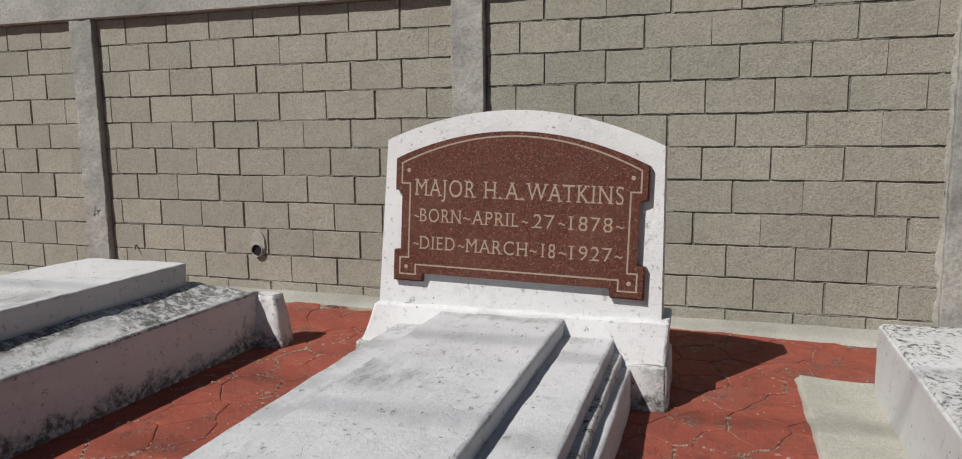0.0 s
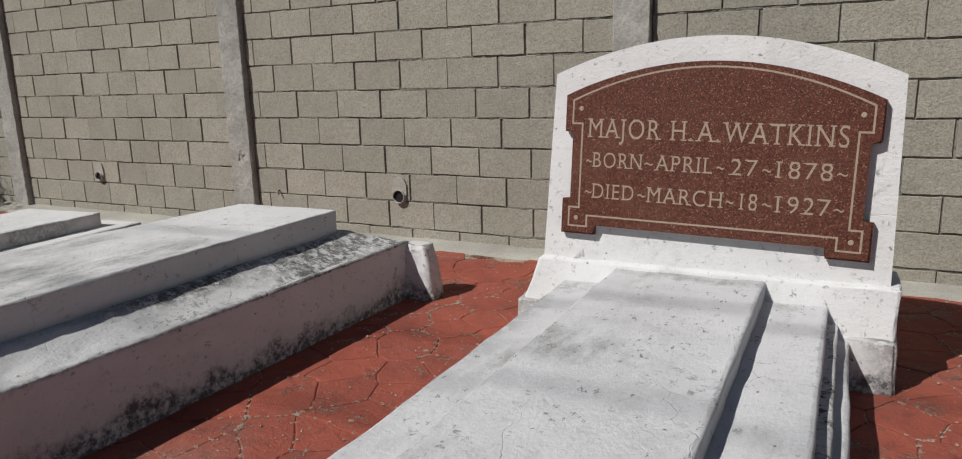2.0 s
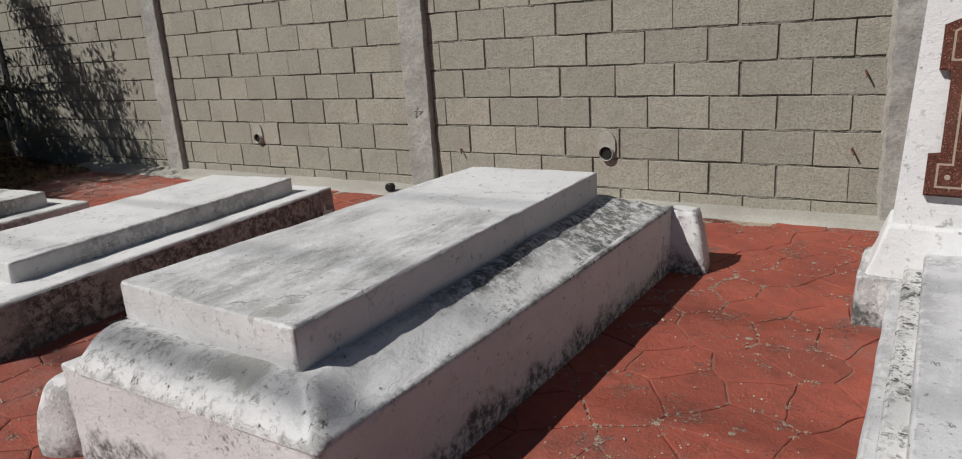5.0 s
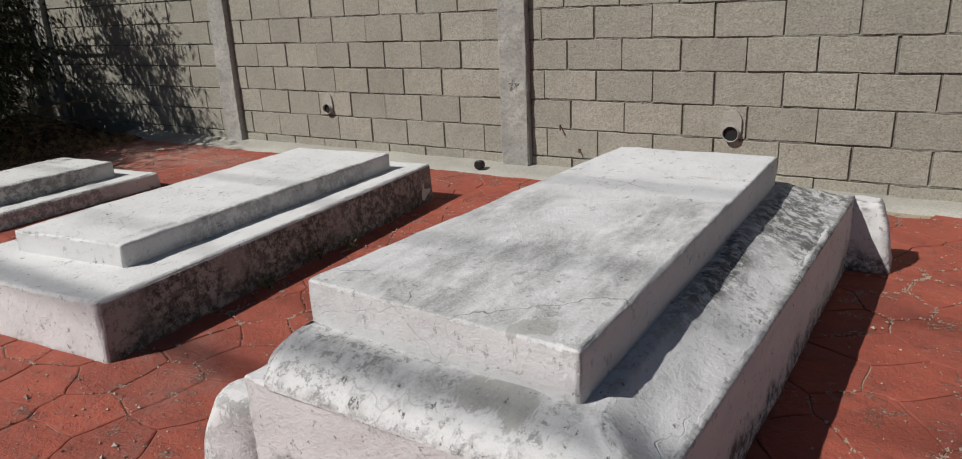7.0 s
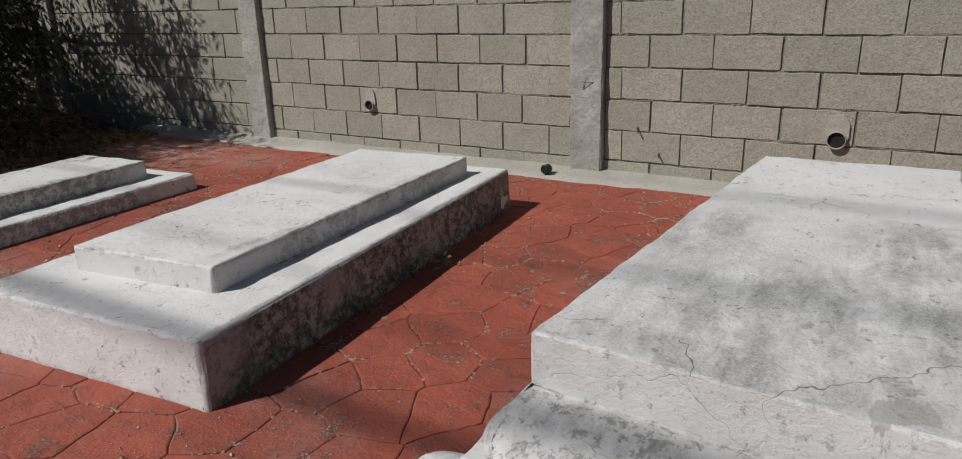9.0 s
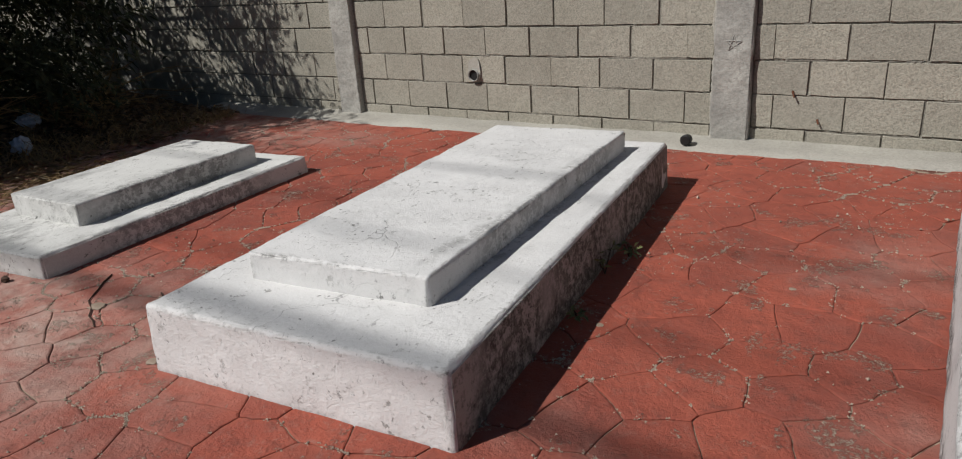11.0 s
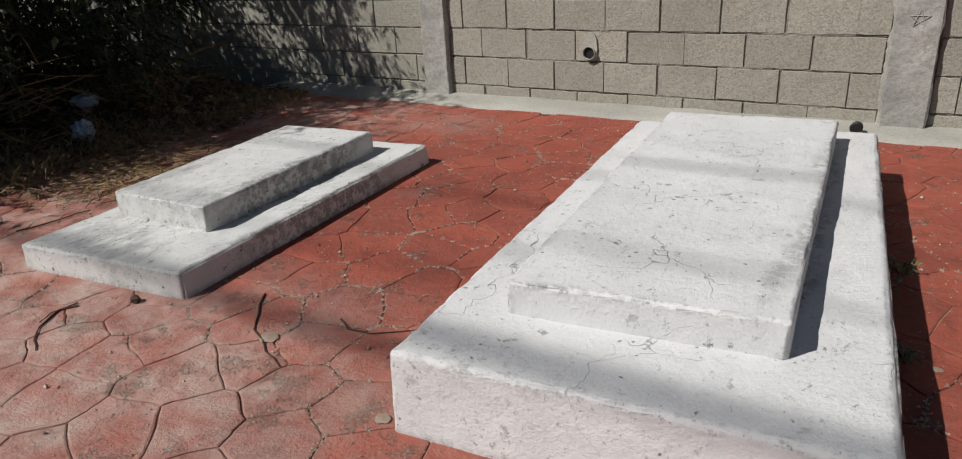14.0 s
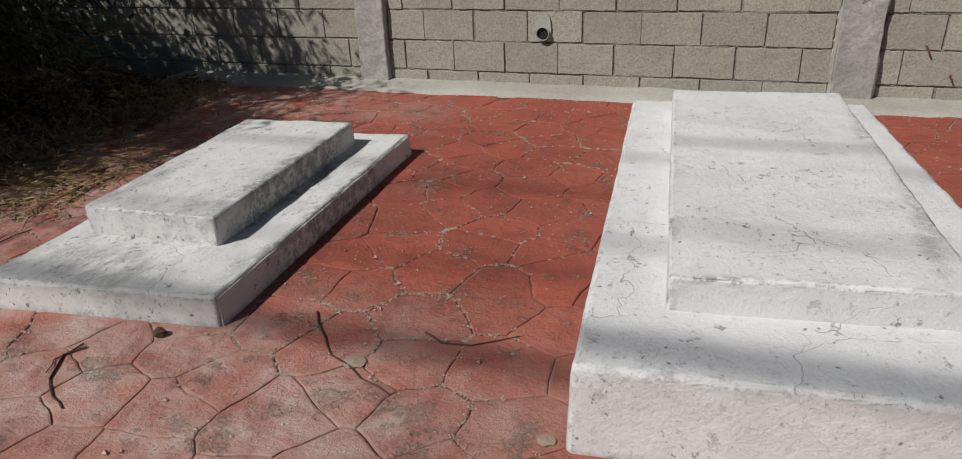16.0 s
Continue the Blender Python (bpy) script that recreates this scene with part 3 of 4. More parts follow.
def make_horn(parent, x, y, turn, h=0.30):
    """A squat rounded corner post that leans against the tomb."""
    bm = bmesh.new()
    m = Matrix.Translation((x, y, 0)) @ Matrix.Rotation(radians(turn), 4, "Z")
    rings = []
    for i in range(15):
        t = i / 14
        z = h * min(1.0, math.sin(t * math.pi / 2) * 1.0)
        k = (1 - t ** 4.0) ** 0.5
        lean = -0.035 * (z / h)
        ring = []
        for j in range(24):
            a = j * math.tau / 24
            ex, ey = math.copysign(abs(math.cos(a)) ** 0.7, math.cos(a)), math.copysign(abs(math.sin(a)) ** 0.7, math.sin(a))
            p = m @ Vector((ex * (0.115 - 0.02 * t) * max(k, 0.02) + lean, ey * (0.095 - 0.015 * t) * max(k, 0.02), z))
            ring.append(bm.verts.new(p + Vector((0.012 * noise.noise(p * 9), 0.012 * noise.noise(p * 9 + Vector((5, 0, 0))), 0))))
        rings.append(ring)
    for r0, r1 in zip(rings, rings[1:]):
        for j in range(24):
            bm.faces.new((r0[j], r0[(j + 1) % 24], r1[(j + 1) % 24], r1[j]))
    bm.faces.new(rings[-1])
    return part("corner_post", bm, WHITE_BASE, parent, "rounded corner post", True)


def make_rim(tomb, foot, neck):
    """The top of the chest: a swelling shoulder over the front, a hollow slope along the other sides."""
    rows, n, m = [], 56, 12
    for side in range(4):
        a, b_ = Vector(foot[side]), Vector(foot[(side + 1) % 4])
        c, d = Vector(neck[side]), Vector(neck[(side + 1) % 4])
        out = Vector(((b_ - a).y, -(b_ - a).x)).normalized()
        for i in range(n):
            u = i / n
            near_front = {0: 1.0, 1: max(0.0, 1 - u * 16), 3: max(0.0, u * 8 - 7)}.get(side, 0.0)
            if side == 0:
                near_front = min(1.0, (1 - u) * 9)
            # the west front corner is rounded off
            cut = 0.07 * (max(0.0, 1 - u * 10) ** 2 if side == 0 else max(0.0, u * 20 - 19) ** 2 if side == 3 else 0)
            p, q = a.lerp(b_, u) + out * 0.003, c.lerp(d, u)
            p += (q - p).normalized() * cut
            row = [(p.x, p.y, 0.315)]
            for j in range(m + 1):
                v = j / m
                w = p.lerp(q, v)
                z = 0.326 + 0.086 * v
                swell = math.sin(v * math.pi)
                z += swell * (0.022 * near_front - 0.010 * (1 - near_front))
                w = w + out * 0.008 * near_front * math.sin(min(1.0, v * 1.7) * math.pi)
                r_ = Vector((w.x, w.y, z))
                z += 0.006 * noise.noise(r_ * 7) + 0.005 * noise.noise(r_ * 24) * (1 if j else 0.4)
                w = w + out * (0.004 * noise.noise(r_ * 19 + Vector((3, 0, 0))) - 0.007 * max(0, noise.noise(r_ * 33)) * (j == 0))
                row.append((w.x, w.y, z))
            row.append((q.x - out.x * 0.15, q.y - out.y * 0.15, 0.40))
            rows.append(row)
    k = m + 3
    verts = [p for r_ in rows for p in r_]
    faces = [(i * k + j, (i + 1) % len(rows) * k + j, (i + 1) % len(rows) * k + j + 1, i * k + j + 1) for i in range(len(rows)) for j in range(k - 1)]
    return link("rim", mesh_of("rim", verts, faces, WHITE_RIM, True), tomb, "sloping rim black with lichen, with a grey cement splash")


def make_chest_tomb():
    tomb = thing("chest_tomb", "whitewashed chest tomb with a thick slab and blackened sloping rim", "tomb")
    foot = [(-3.72, 1.20), (-2.645, 1.20), (-2.565, 3.59), (-3.70, 3.57)]
    neck = [(-3.655, 1.36), (-2.80, 1.345), (-2.81, 3.38), (-3.56, 3.36)]
    block_part("body", quad_prism(foot, -0.02, 0.330), WHITE_BASE, tomb, "flaking limewashed wall of the tomb", r=0.010, step=0.03, rough=0.006, seed=11, worn=0.012)
    make_rim(tomb, foot, neck)
    slab = [(-3.66, 1.40), (-2.84, 1.355), (-2.85, 3.33), (-3.545, 3.32)]
    block_part("slab", quad_prism(slab, 0.385, 0.535), WHITE_SLAB, tomb, "thick slab with grey stains and cracks", r=0.008, step=0.03, rough=0.004, seed=13, worn=0.007)
    block_part("corner_post", quad_prism([(-2.62, 3.52), (-2.375, 3.55), (-2.40, 3.73), (-2.64, 3.71)], -0.02, 0.31, [(-2.61, 3.55), (-2.445, 3.575), (-2.455, 3.70), (-2.63, 3.69)]), WHITE_BASE, tomb, "squat leaning corner post", r=0.03, step=0.02, rough=0.012, seed=15, scale=8, worn=0.012)
    make_horn(tomb, -3.82, 1.25, 200, 0.245)
    make_horn(tomb, -2.60, 1.17, -40, 0.2)
    return tomb


def make_slab_tomb(name, label, base, z_base, slab, z_slab, mats, r, seed):
    tomb = thing(name, label, "tomb")
    shrink = 0.02
    mid = (sum(p[0] for p in base) / 4, sum(p[1] for p in base) / 4)
    top = [(x + (mid[0] - x) * shrink, y + (mid[1] - y) * shrink * 0.5) for x, y in base]
    block_part("base", quad_prism(base, -0.03, z_base, top), mats[0], tomb, "", r=r, step=0.03, rough=0.004, seed=seed, worn=0.008)
    block_part("slab", quad_prism(slab, z_base - 0.03, z_slab), mats[1], tomb, "", r=0.009, step=0.03, rough=0.005, seed=seed + 1, worn=0.010)
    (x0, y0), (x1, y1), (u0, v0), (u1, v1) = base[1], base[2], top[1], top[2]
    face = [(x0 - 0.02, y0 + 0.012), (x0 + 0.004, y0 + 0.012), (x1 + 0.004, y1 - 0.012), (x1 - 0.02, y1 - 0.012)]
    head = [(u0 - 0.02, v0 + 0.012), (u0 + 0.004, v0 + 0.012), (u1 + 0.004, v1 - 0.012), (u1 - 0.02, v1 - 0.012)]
    # mats[2] holds painted shade as well as scabs on the slab tomb
    block_part("side_render", quad_prism(face, -0.03, z_base - r, head), mats[2], tomb, "scabbed dirty render on the side, shade-toned on the slab tomb", r=0.003, step=0.05, rough=0.004, seed=seed + 2)
    return tomb


make_headstone()
make_stepped_tomb()
make_chest_tomb()
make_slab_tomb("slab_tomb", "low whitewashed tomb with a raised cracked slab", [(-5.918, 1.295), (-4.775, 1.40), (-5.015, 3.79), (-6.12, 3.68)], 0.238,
               [(-5.735, 1.60), (-5.04, 1.685), (-5.17, 3.56), (-5.90, 3.50)], 0.338, (WHITE_CLEAN, WHITE_CLEAN, SIDE_SHADED), 0.014, 21)
make_slab_tomb("small_tomb", "small low whitewashed tomb with a chipped raised slab", [(-7.96, 1.43), (-7.07, 1.535), (-7.19, 3.28), (-8.10, 3.18)], 0.105,
               [(-7.86, 1.83), (-7.30, 1.86), (-7.395, 3.06), (-7.98, 3.0)], 0.218, (WHITE_OLD, WHITE_OLD, WHITE_OLD), 0.010, 31)


def make_low_tomb():
    tomb = thing("low_tomb", "whitewashed tomb with a heavily stained flat top", "tomb")
    plan = [(0.70, 1.0), (1.9, 1.0), (1.95, 3.66), (0.755, 3.66)]
    block_part("body", quad_prism(plan, -0.02, 0.35), WHITE_CLEAN, tomb, "", r=0.01, step=0.08, rough=0.003, seed=41)
    block_part("top", quad_prism([(0.71, 1.01), (1.89, 1.01), (1.94, 3.65), (0.765, 3.65)], 0.33, 0.362), WHITE_DIRTY, tomb, "lichen-stained top", r=0.012, step=0.05, rough=0.005, seed=42, worn=0.005)
    return tomb


make_low_tomb()
patch = block_part("screed_patch", quad_prism([(0.42, 1.0), (0.78, 1.0), (0.80, 3.80), (0.43, 3.84)], -0.03, 0.022), ROUGH, r=0.02, step=0.05, rough=0.012, seed=44, worn=0.02)
tagged(patch, "rough grey cement patch beside a whitewashed tomb", "cement patch")


# ---- drain pipes through the wall ----
def make_pipe(x, z, r):
    pipe = thing("drain_pipe", "grey plastic drain pipe set in the block wall with mortar", "pipe", "drain pipes", (x, WALL_Y, z))
    bm = bmesh.new()
    n = 28
    rings = []
    for rad, y in ((r, 0.05), (r, -0.035), (r * 0.9, -0.035), (r * 0.9, 0.14)):
        rings.append([bm.verts.new((rad * math.cos(i * math.tau / n), y, rad * math.sin(i * math.tau / n))) for i in range(n)])
    for a, b_ in zip(rings, rings[1:]):
        for i in range(n):
            bm.faces.new((a[i], a[(i + 1) % n], b_[(i + 1) % n], b_[i]))
    part("tube", bm, PVC, pipe, "", True)
    # a black disc behind the mouth paints the shade of the bore
    bm = bmesh.new()
    bmesh.ops.create_circle(bm, cap_ends=True, radius=r * 0.91, segments=n, matrix=Matrix.Translation((0, -0.017, 0)) @ pose(0, 0, 0, 90))
    part("dark_bore", bm, BLACK, pipe, "black disc painted for the shade inside the pipe")
    bm = bmesh.new()
    outline = []
    for i in range(40):
        a = i * math.tau / 40
        k = 1 + 0.16 * noise.noise((math.cos(a) * 2 + x, math.sin(a) * 2, 3))
        outline.append((math.cos(a) * r * 1.22 * k, r * 0.85 + math.sin(a) * r * 2.05 * k))
    prism(bm, outline, 0.03, Matrix.Translation((0, -0.014, 0)))
    part("mortar_collar", bm, APRON, pipe, "smeared pale mortar")
    return pipe


make_pipe(-3.40, 0.345, 0.052)
make_pipe(-6.87, 0.372, 0.045)


def make_cup():
    bm = bmesh.new()
    tube(bm, [(0, 0, 0), (0, -0.05, 0.004), (0, -0.055, 0.004)], [0.032, 0.034, 0.026], 16)
    ob = part("bottle_stub", bm, BLACK)
    ob.location = (-5.165, 4.60, 0.047)
    return tagged(ob, "short black plastic tube lying by the wall", "tube")


make_cup()

def make_nail(x, z, length, droop):
    bm = bmesh.new()
    tube(bm, [(0, 0.03, 0), (0, -length * 0.5, 0), (droop * 0.5, -length, -droop)], [0.006, 0.006, 0.005], 8)
    ob = part("wall_nail", bm, RUST)
    ob.location = (x, WALL_Y, z)
    return tagged(ob, "bent rusty iron nail stuck in the block wall", "nail", "rusty nails")


for x, z, length, droop in ((-4.60, 0.335, 0.035, 0.03), (-1.86, 0.86, 0.045, 0.03), (-1.90, 0.42, 0.045, 0.03), (-4.45, 0.17, 0.03, 0.02)):
    make_nail(x, z, length, droop)


def make_scratched_star(x, z, r):
    """A five-pointed star scratched into the face of a column."""
    bm = bmesh.new()
    tips = [Vector((r * math.sin(k * math.tau / 5), 0, r * math.cos(k * math.tau / 5))) for k in range(5)]
    for k in range(5):
        tube(bm, [tips[k], tips[(k + 2) % 5]], [0.0035, 0.003], 5)
    ob = part("scratched_star", bm, PVC, wall, "small star scratched into the column")
    ob.location = (x, WALL_Y - 0.056, z)


make_scratched_star(-4.95, 0.62, 0.05)

# ---- vegetation in the corner ----
rng = random.Random(7)


def heap(x, y):
    """The height of the low heap of soil and rubbish under the trees."""
    d = math.hypot((x + 11.2) / 1.75, (y - 3.2) / 1.7)
    return 0.26 * max(0.0, 1 - d * d) + (0.02 * noise.noise((x * 3, y * 3, 0)) if d < 1 else 0)


def make_heap():
    n = 44
    verts, faces = [], []
    for i in range(n + 1):
        for j in range(n + 1):
            x, y = -13.2 + 4.0 * i / n, 1.3 + 3.45 * j / n
            verts.append((x, y, heap(x, y) + (0.004 if heap(x, y) > 0.004 else -0.03)))
    faces = [(i * (n + 1) + j, (i + 1) * (n + 1) + j, (i + 1) * (n + 1) + j + 1, i * (n + 1) + j + 1) for i in range(n) for j in range(n)]
    tagged(link("soil_heap", mesh_of("soil_heap", verts, faces, HUMUS, True)), "low heap of dark soil and rotten leaves under the trees", "soil", kind="stuff")


make_heap()


def leaf_blade(verts, faces, p, d, length, width, droop=0.3):
    side = d.cross(Vector((0, 0, 1)))
    side = (side if side.length > 0.05 else Vector((1, 0, 0))).normalized()
    side = (Matrix.Rotation(rng.uniform(-1.2, 1.2), 3, d) @ side) * width / 2
    a = len(verts)
    mid = p + d * length * 0.5
    tip = p + d * length + Vector((0, 0, -droop * length))
    verts.extend([p, mid + side, tip, mid - side])
    faces.append((a, a + 1, a + 2, a + 3))


def make_tree(at, height, spread, seed, leaves, name="tree", label="", lowest=0.12):
    rng.seed(seed)
    tree = thing(name, label, "tree", at=at)
    bm = bmesh.new()
    tops = []
    pts = [Vector((0, 0, -0.05))]
    for i in range(6):
        pts.append(pts[-1] + Vector((rng.uniform(-0.08, 0.08), rng.uniform(-0.08, 0.08), height * 0.11)))
    tube(bm, pts, [0.09 - 0.009 * i for i in range(7)], 8)
    for k in range(26):
        p = pts[rng.randint(1, 6)].copy()
        a = rng.uniform(0, math.tau)
        d = Vector((math.cos(a), math.sin(a), rng.uniform(0.1, 1.1))).normalized()
        line, rad = [p.copy()], [0.028]
        seg = spread * rng.uniform(0.6, 1.1) / 7
        for i in range(7):
            d = (d + Vector((rng.uniform(-0.25, 0.25), rng.uniform(-0.25, 0.25), rng.uniform(-0.32, 0.12)))).normalized()
            p = p + d * seg
            p.z = max(p.z, lowest)
            line.append(p.copy())
            rad.append(0.026 - 0.0033 * i)
            if i > 1:
                tops.append((p.copy(), d.copy()))
        tube(bm, line, rad, 5)
    part("trunk", bm, BARK, tree, "dark branching trunk")
    verts, faces = [], []
    for i in range(leaves):
        p, d = tops[rng.randrange(len(tops))]
        q = p + Vector((rng.gauss(0, 0.16), rng.gauss(0, 0.16), rng.gauss(0, 0.15)))
        q.z = max(q.z, lowest * 0.4)
        e = (d * 0.6 + Vector((rng.uniform(-1, 1), rng.uniform(-1, 1), rng.uniform(-0.8, 0.6)))).normalized()
        leaf_blade(verts, faces, q, e, rng.uniform(0.06, 0.14), rng.uniform(0.016, 0.036))
    ob = link("crown", mesh_of("crown", verts, faces, LEAF), tree, "dense drooping dark leaves")
    return tree


make_tree((-10.6, 2.7, 0), 4.1, 1.7, 3, 26000, "tree", "dense dark bushy tree with drooping branches by the wall")
make_tree((-11.2, 1.7, 0), 2.6, 1.5, 9, 13000, "shrub", "dark leafy shrub at the edge of the paving")
make_tree((-12.2, 3.7, 0), 3.6, 1.8, 14, 14000, "tree", "dense dark tree in the corner of the wall")
# this shrub stands mostly out of view, added to deepen shade on the litter
make_tree((-10.7, 0.65, 0), 3.0, 1.2, 23, 12000, "shrub", "tall dark leafy shrub mostly out of view, added to shade the litter")
make_tree((-12.6, 2.2, 0), 3.6, 1.8, 17, 14000, "tree", "dense dark tree behind the shrub")

# unseen high crown, added to throw dappled shade on the paving by the wall
make_tree((-10.6, 1.2, 0), 5.6, 1.15, 31, 5000, "tree", "tall thin-crowned dark tree out of view, added for dappled shade", 3.0)


def make_dead_branch(at, seed):
    """A tangle of bare dry branches."""
    rng.seed(seed)
    bm = bmesh.new()
    for k in range(9):
        a = rng.uniform(-1.3, 1.3)
        p, d = Vector((0, 0, 0)), Vector((math.cos(a), math.sin(a) * 0.8, rng.uniform(0.15, 1.0))).normalized()
        line = [p.copy()]
        for i in range(9):
            d = (d + Vector((rng.uniform(-0.3, 0.3), rng.uniform(-0.3, 0.3), rng.uniform(-0.34, 0.10)))).normalized()
            p = p + d * 0.12
            p.z = max(p.z, 0.01)
            line.append(p.copy())
        tube(bm, line, [0.009 - 0.0008 * i for i in range(10)], 5)
        for j in (3, 5, 7):
            e = Vector((rng.uniform(-1, 1), rng.uniform(-1, 1), rng.uniform(-0.2, 0.7))).normalized()
            tube(bm, [line[j], line[j] + e * 0.14, line[j] + e * 0.26 + Vector((0, 0, -0.04))], [0.004, 0.003, 0.001], 4)
    ob = part("dead_branch", bm, STRAW)
    ob.location = (at[0], at[1], heap(*at))
    return tagged(ob, "tangle of bare dry branches under the dark trees", "branch", "dead branches")


for k, at in enumerate(((-10.3, 2.3), (-10.4, 3.3), (-10.6, 3.9))):
    make_dead_branch(at, 60 + k)


def make_litter():
    """Dead leaves, straw and bits of twig over the edge of the paving."""
    rng.seed(21)
    verts, faces = [], []
    for i in range(5200):
        x = -9.0 - abs(rng.gauss(0, 0.95))
        y = rng.uniform(1.1, 4.5)
        if x > -9.25 and rng.random() > (0.5 - abs(y - 2.6) * 0.28):
            continue
        a = rng.uniform(0, math.tau)
        d = Vector((math.cos(a), math.sin(a), rng.uniform(0.0, 0.35)))
        leaf_blade(verts, faces, Vector((x, y, heap(x, y) + rng.uniform(0.004, 0.05))), d, rng.uniform(0.04, 0.1), rng.uniform(0.015, 0.04), 0.2)
    tagged(link("leaf_litter", mesh_of("leaf_litter", verts, faces, DRY_LEAF)), "brown dead leaves strewn under the tree", "leaf litter", kind="stuff")
    verts, faces = [], []
    for k in range(110):
        if k < 70:
            cx, cy = -9.05 - abs(rng.gauss(0, 0.5)), rng.uniform(1.6, 4.3)
        else:
            cx, cy = rng.uniform(-9.1, -8.5), rng.gauss(2.4, 0.35)
        flat = k >= 70
        for i in range(26):
            a = rng.uniform(0, math.tau)
            d = Vector((math.cos(a), math.sin(a), rng.uniform(0.02, 0.25) if flat else rng.uniform(0.5, 2.2))).normalized()
            p = Vector((cx + rng.gauss(0, 0.07), cy + rng.gauss(0, 0.07), heap(cx, cy) + 0.004 + rng.uniform(0, 0.015)))
            leaf_blade(verts, faces, p, d, rng.uniform(0.1, 0.24), 0.006, 0.25)
    tagged(link("dry_grass", mesh_of("dry_grass", verts, faces, STRAW)), "tufts of yellowed dry grass and straw", "grass", kind="stuff")


make_litter()


def make_bag(at, size, seed):
    bm = bmesh.new()
    bmesh.ops.create_icosphere(bm, subdivisions=4, radius=1.0)
    for v in bm.verts:
        p = v.co.copy()
        k = 1 + 0.35 * noise.noise(p * 2.2 + Vector((seed, 0, 0))) + 0.16 * abs(noise.noise(p * 6 + Vector((0, seed, 0))))
        v.co = Vector((p.x * size[0], p.y * size[1], p.z * size[2])) * k
    ob = part("plastic_bag", bm, BAG, None, "", False)
    ob.location = at
    return tagged(ob, "crumpled pale plastic bag lying among dead leaves", "plastic bag", "plastic bags")


make_bag((-10.07, 3.04, heap(-10.07, 3.04) + 0.055), (0.10, 0.08, 0.05), 2.0)
make_bag((-9.64, 2.74, heap(-9.64, 2.74) + 0.07), (0.07, 0.065, 0.07), 8.0)


# ---- twigs, pebbles, small rubbish ----
def make_twig(pts, r):
    bm = bmesh.new()
    tube(bm, pts, [r * (1 - 0.5 * i / (len(pts) - 1)) for i in range(len(pts))], 5)
    return tagged(part("twig", bm, TWIG), "thin curved dry twig lying on the red paving", "twig", "twigs")


def bend(*plan):
    """A twig's line through a few places on the ground."""
    out = []
    for (x0, y0), (x1, y1) in zip(plan, plan[1:]):
        for s in (0, 0.5):
            out.append((x0 + (x1 - x0) * s + rng.uniform(-0.006, 0.006), y0 + (y1 - y0) * s + rng.uniform(-0.006, 0.006), 0.003 + rng.uniform(0, 0.002)))
    return out + [(*plan[-1], 0.003)]


rng.seed(4)
make_twig(bend((-6.82, 1.706), (-6.73, 1.575), (-6.65, 1.50), (-6.52, 1.42), (-6.41, 1.375)), 0.0042)
make_twig(bend((-6.44, 1.685), (-6.37, 1.645), (-6.285, 1.65), (-6.155, 1.74)), 0.0035)
make_twig(bend((-7.40, 1.33), (-7.43, 1.275), (-7.38, 1.175), (-7.295, 1.107), (-7.228, 1.078)), 0.0042)
make_twig(bend((-7.42, 1.345), (-7.44, 1.25), (-7.41, 1.19)), 0.003)
rng.seed(5)
for k in range(7):
    x, y, a = rng.uniform(-8.7, -8.2), rng.uniform(1.6, 3.6), rng.uniform(0, 6.3)
    make_twig([(x + 0.07 * i * math.cos(a) + rng.uniform(-.01, .01), y + 0.07 * i * math.sin(a) + rng.uniform(-.01, .01), 0.008) for i in range(6)], 0.005)


def chip_mesh(name, r, flat, seed, material):
    bm = bmesh.new()
    bmesh.ops.create_icosphere(bm, subdivisions=2, radius=1)
    for v in bm.verts:
        k = 1 + 0.4 * noise.noise(v.co * 1.4 + Vector((seed, 0, 0)))
        v.co = Vector((v.co.x * r * k, v.co.y * r * k * 0.8, v.co.z * r * flat * k))
    me = bpy.data.meshes.new(name)
    bm.to_mesh(me)
    bm.free()
    me.materials.append(material)
    return me


FOOT = [(-1.75, -0.15, 1.0, 3.65), (-3.8, -2.5, 1.15, 3.65), (-6.1, -4.85, 1.3, 3.8), (-8.05, -7.1, 1.45, 3.25), (0.4, 2, 0.9, 3.8)]


def covered(x, y, d=0.0):
    return any(a + d < x < b_ - d and c + d < y < e - d for a, b_, c, e in FOOT)


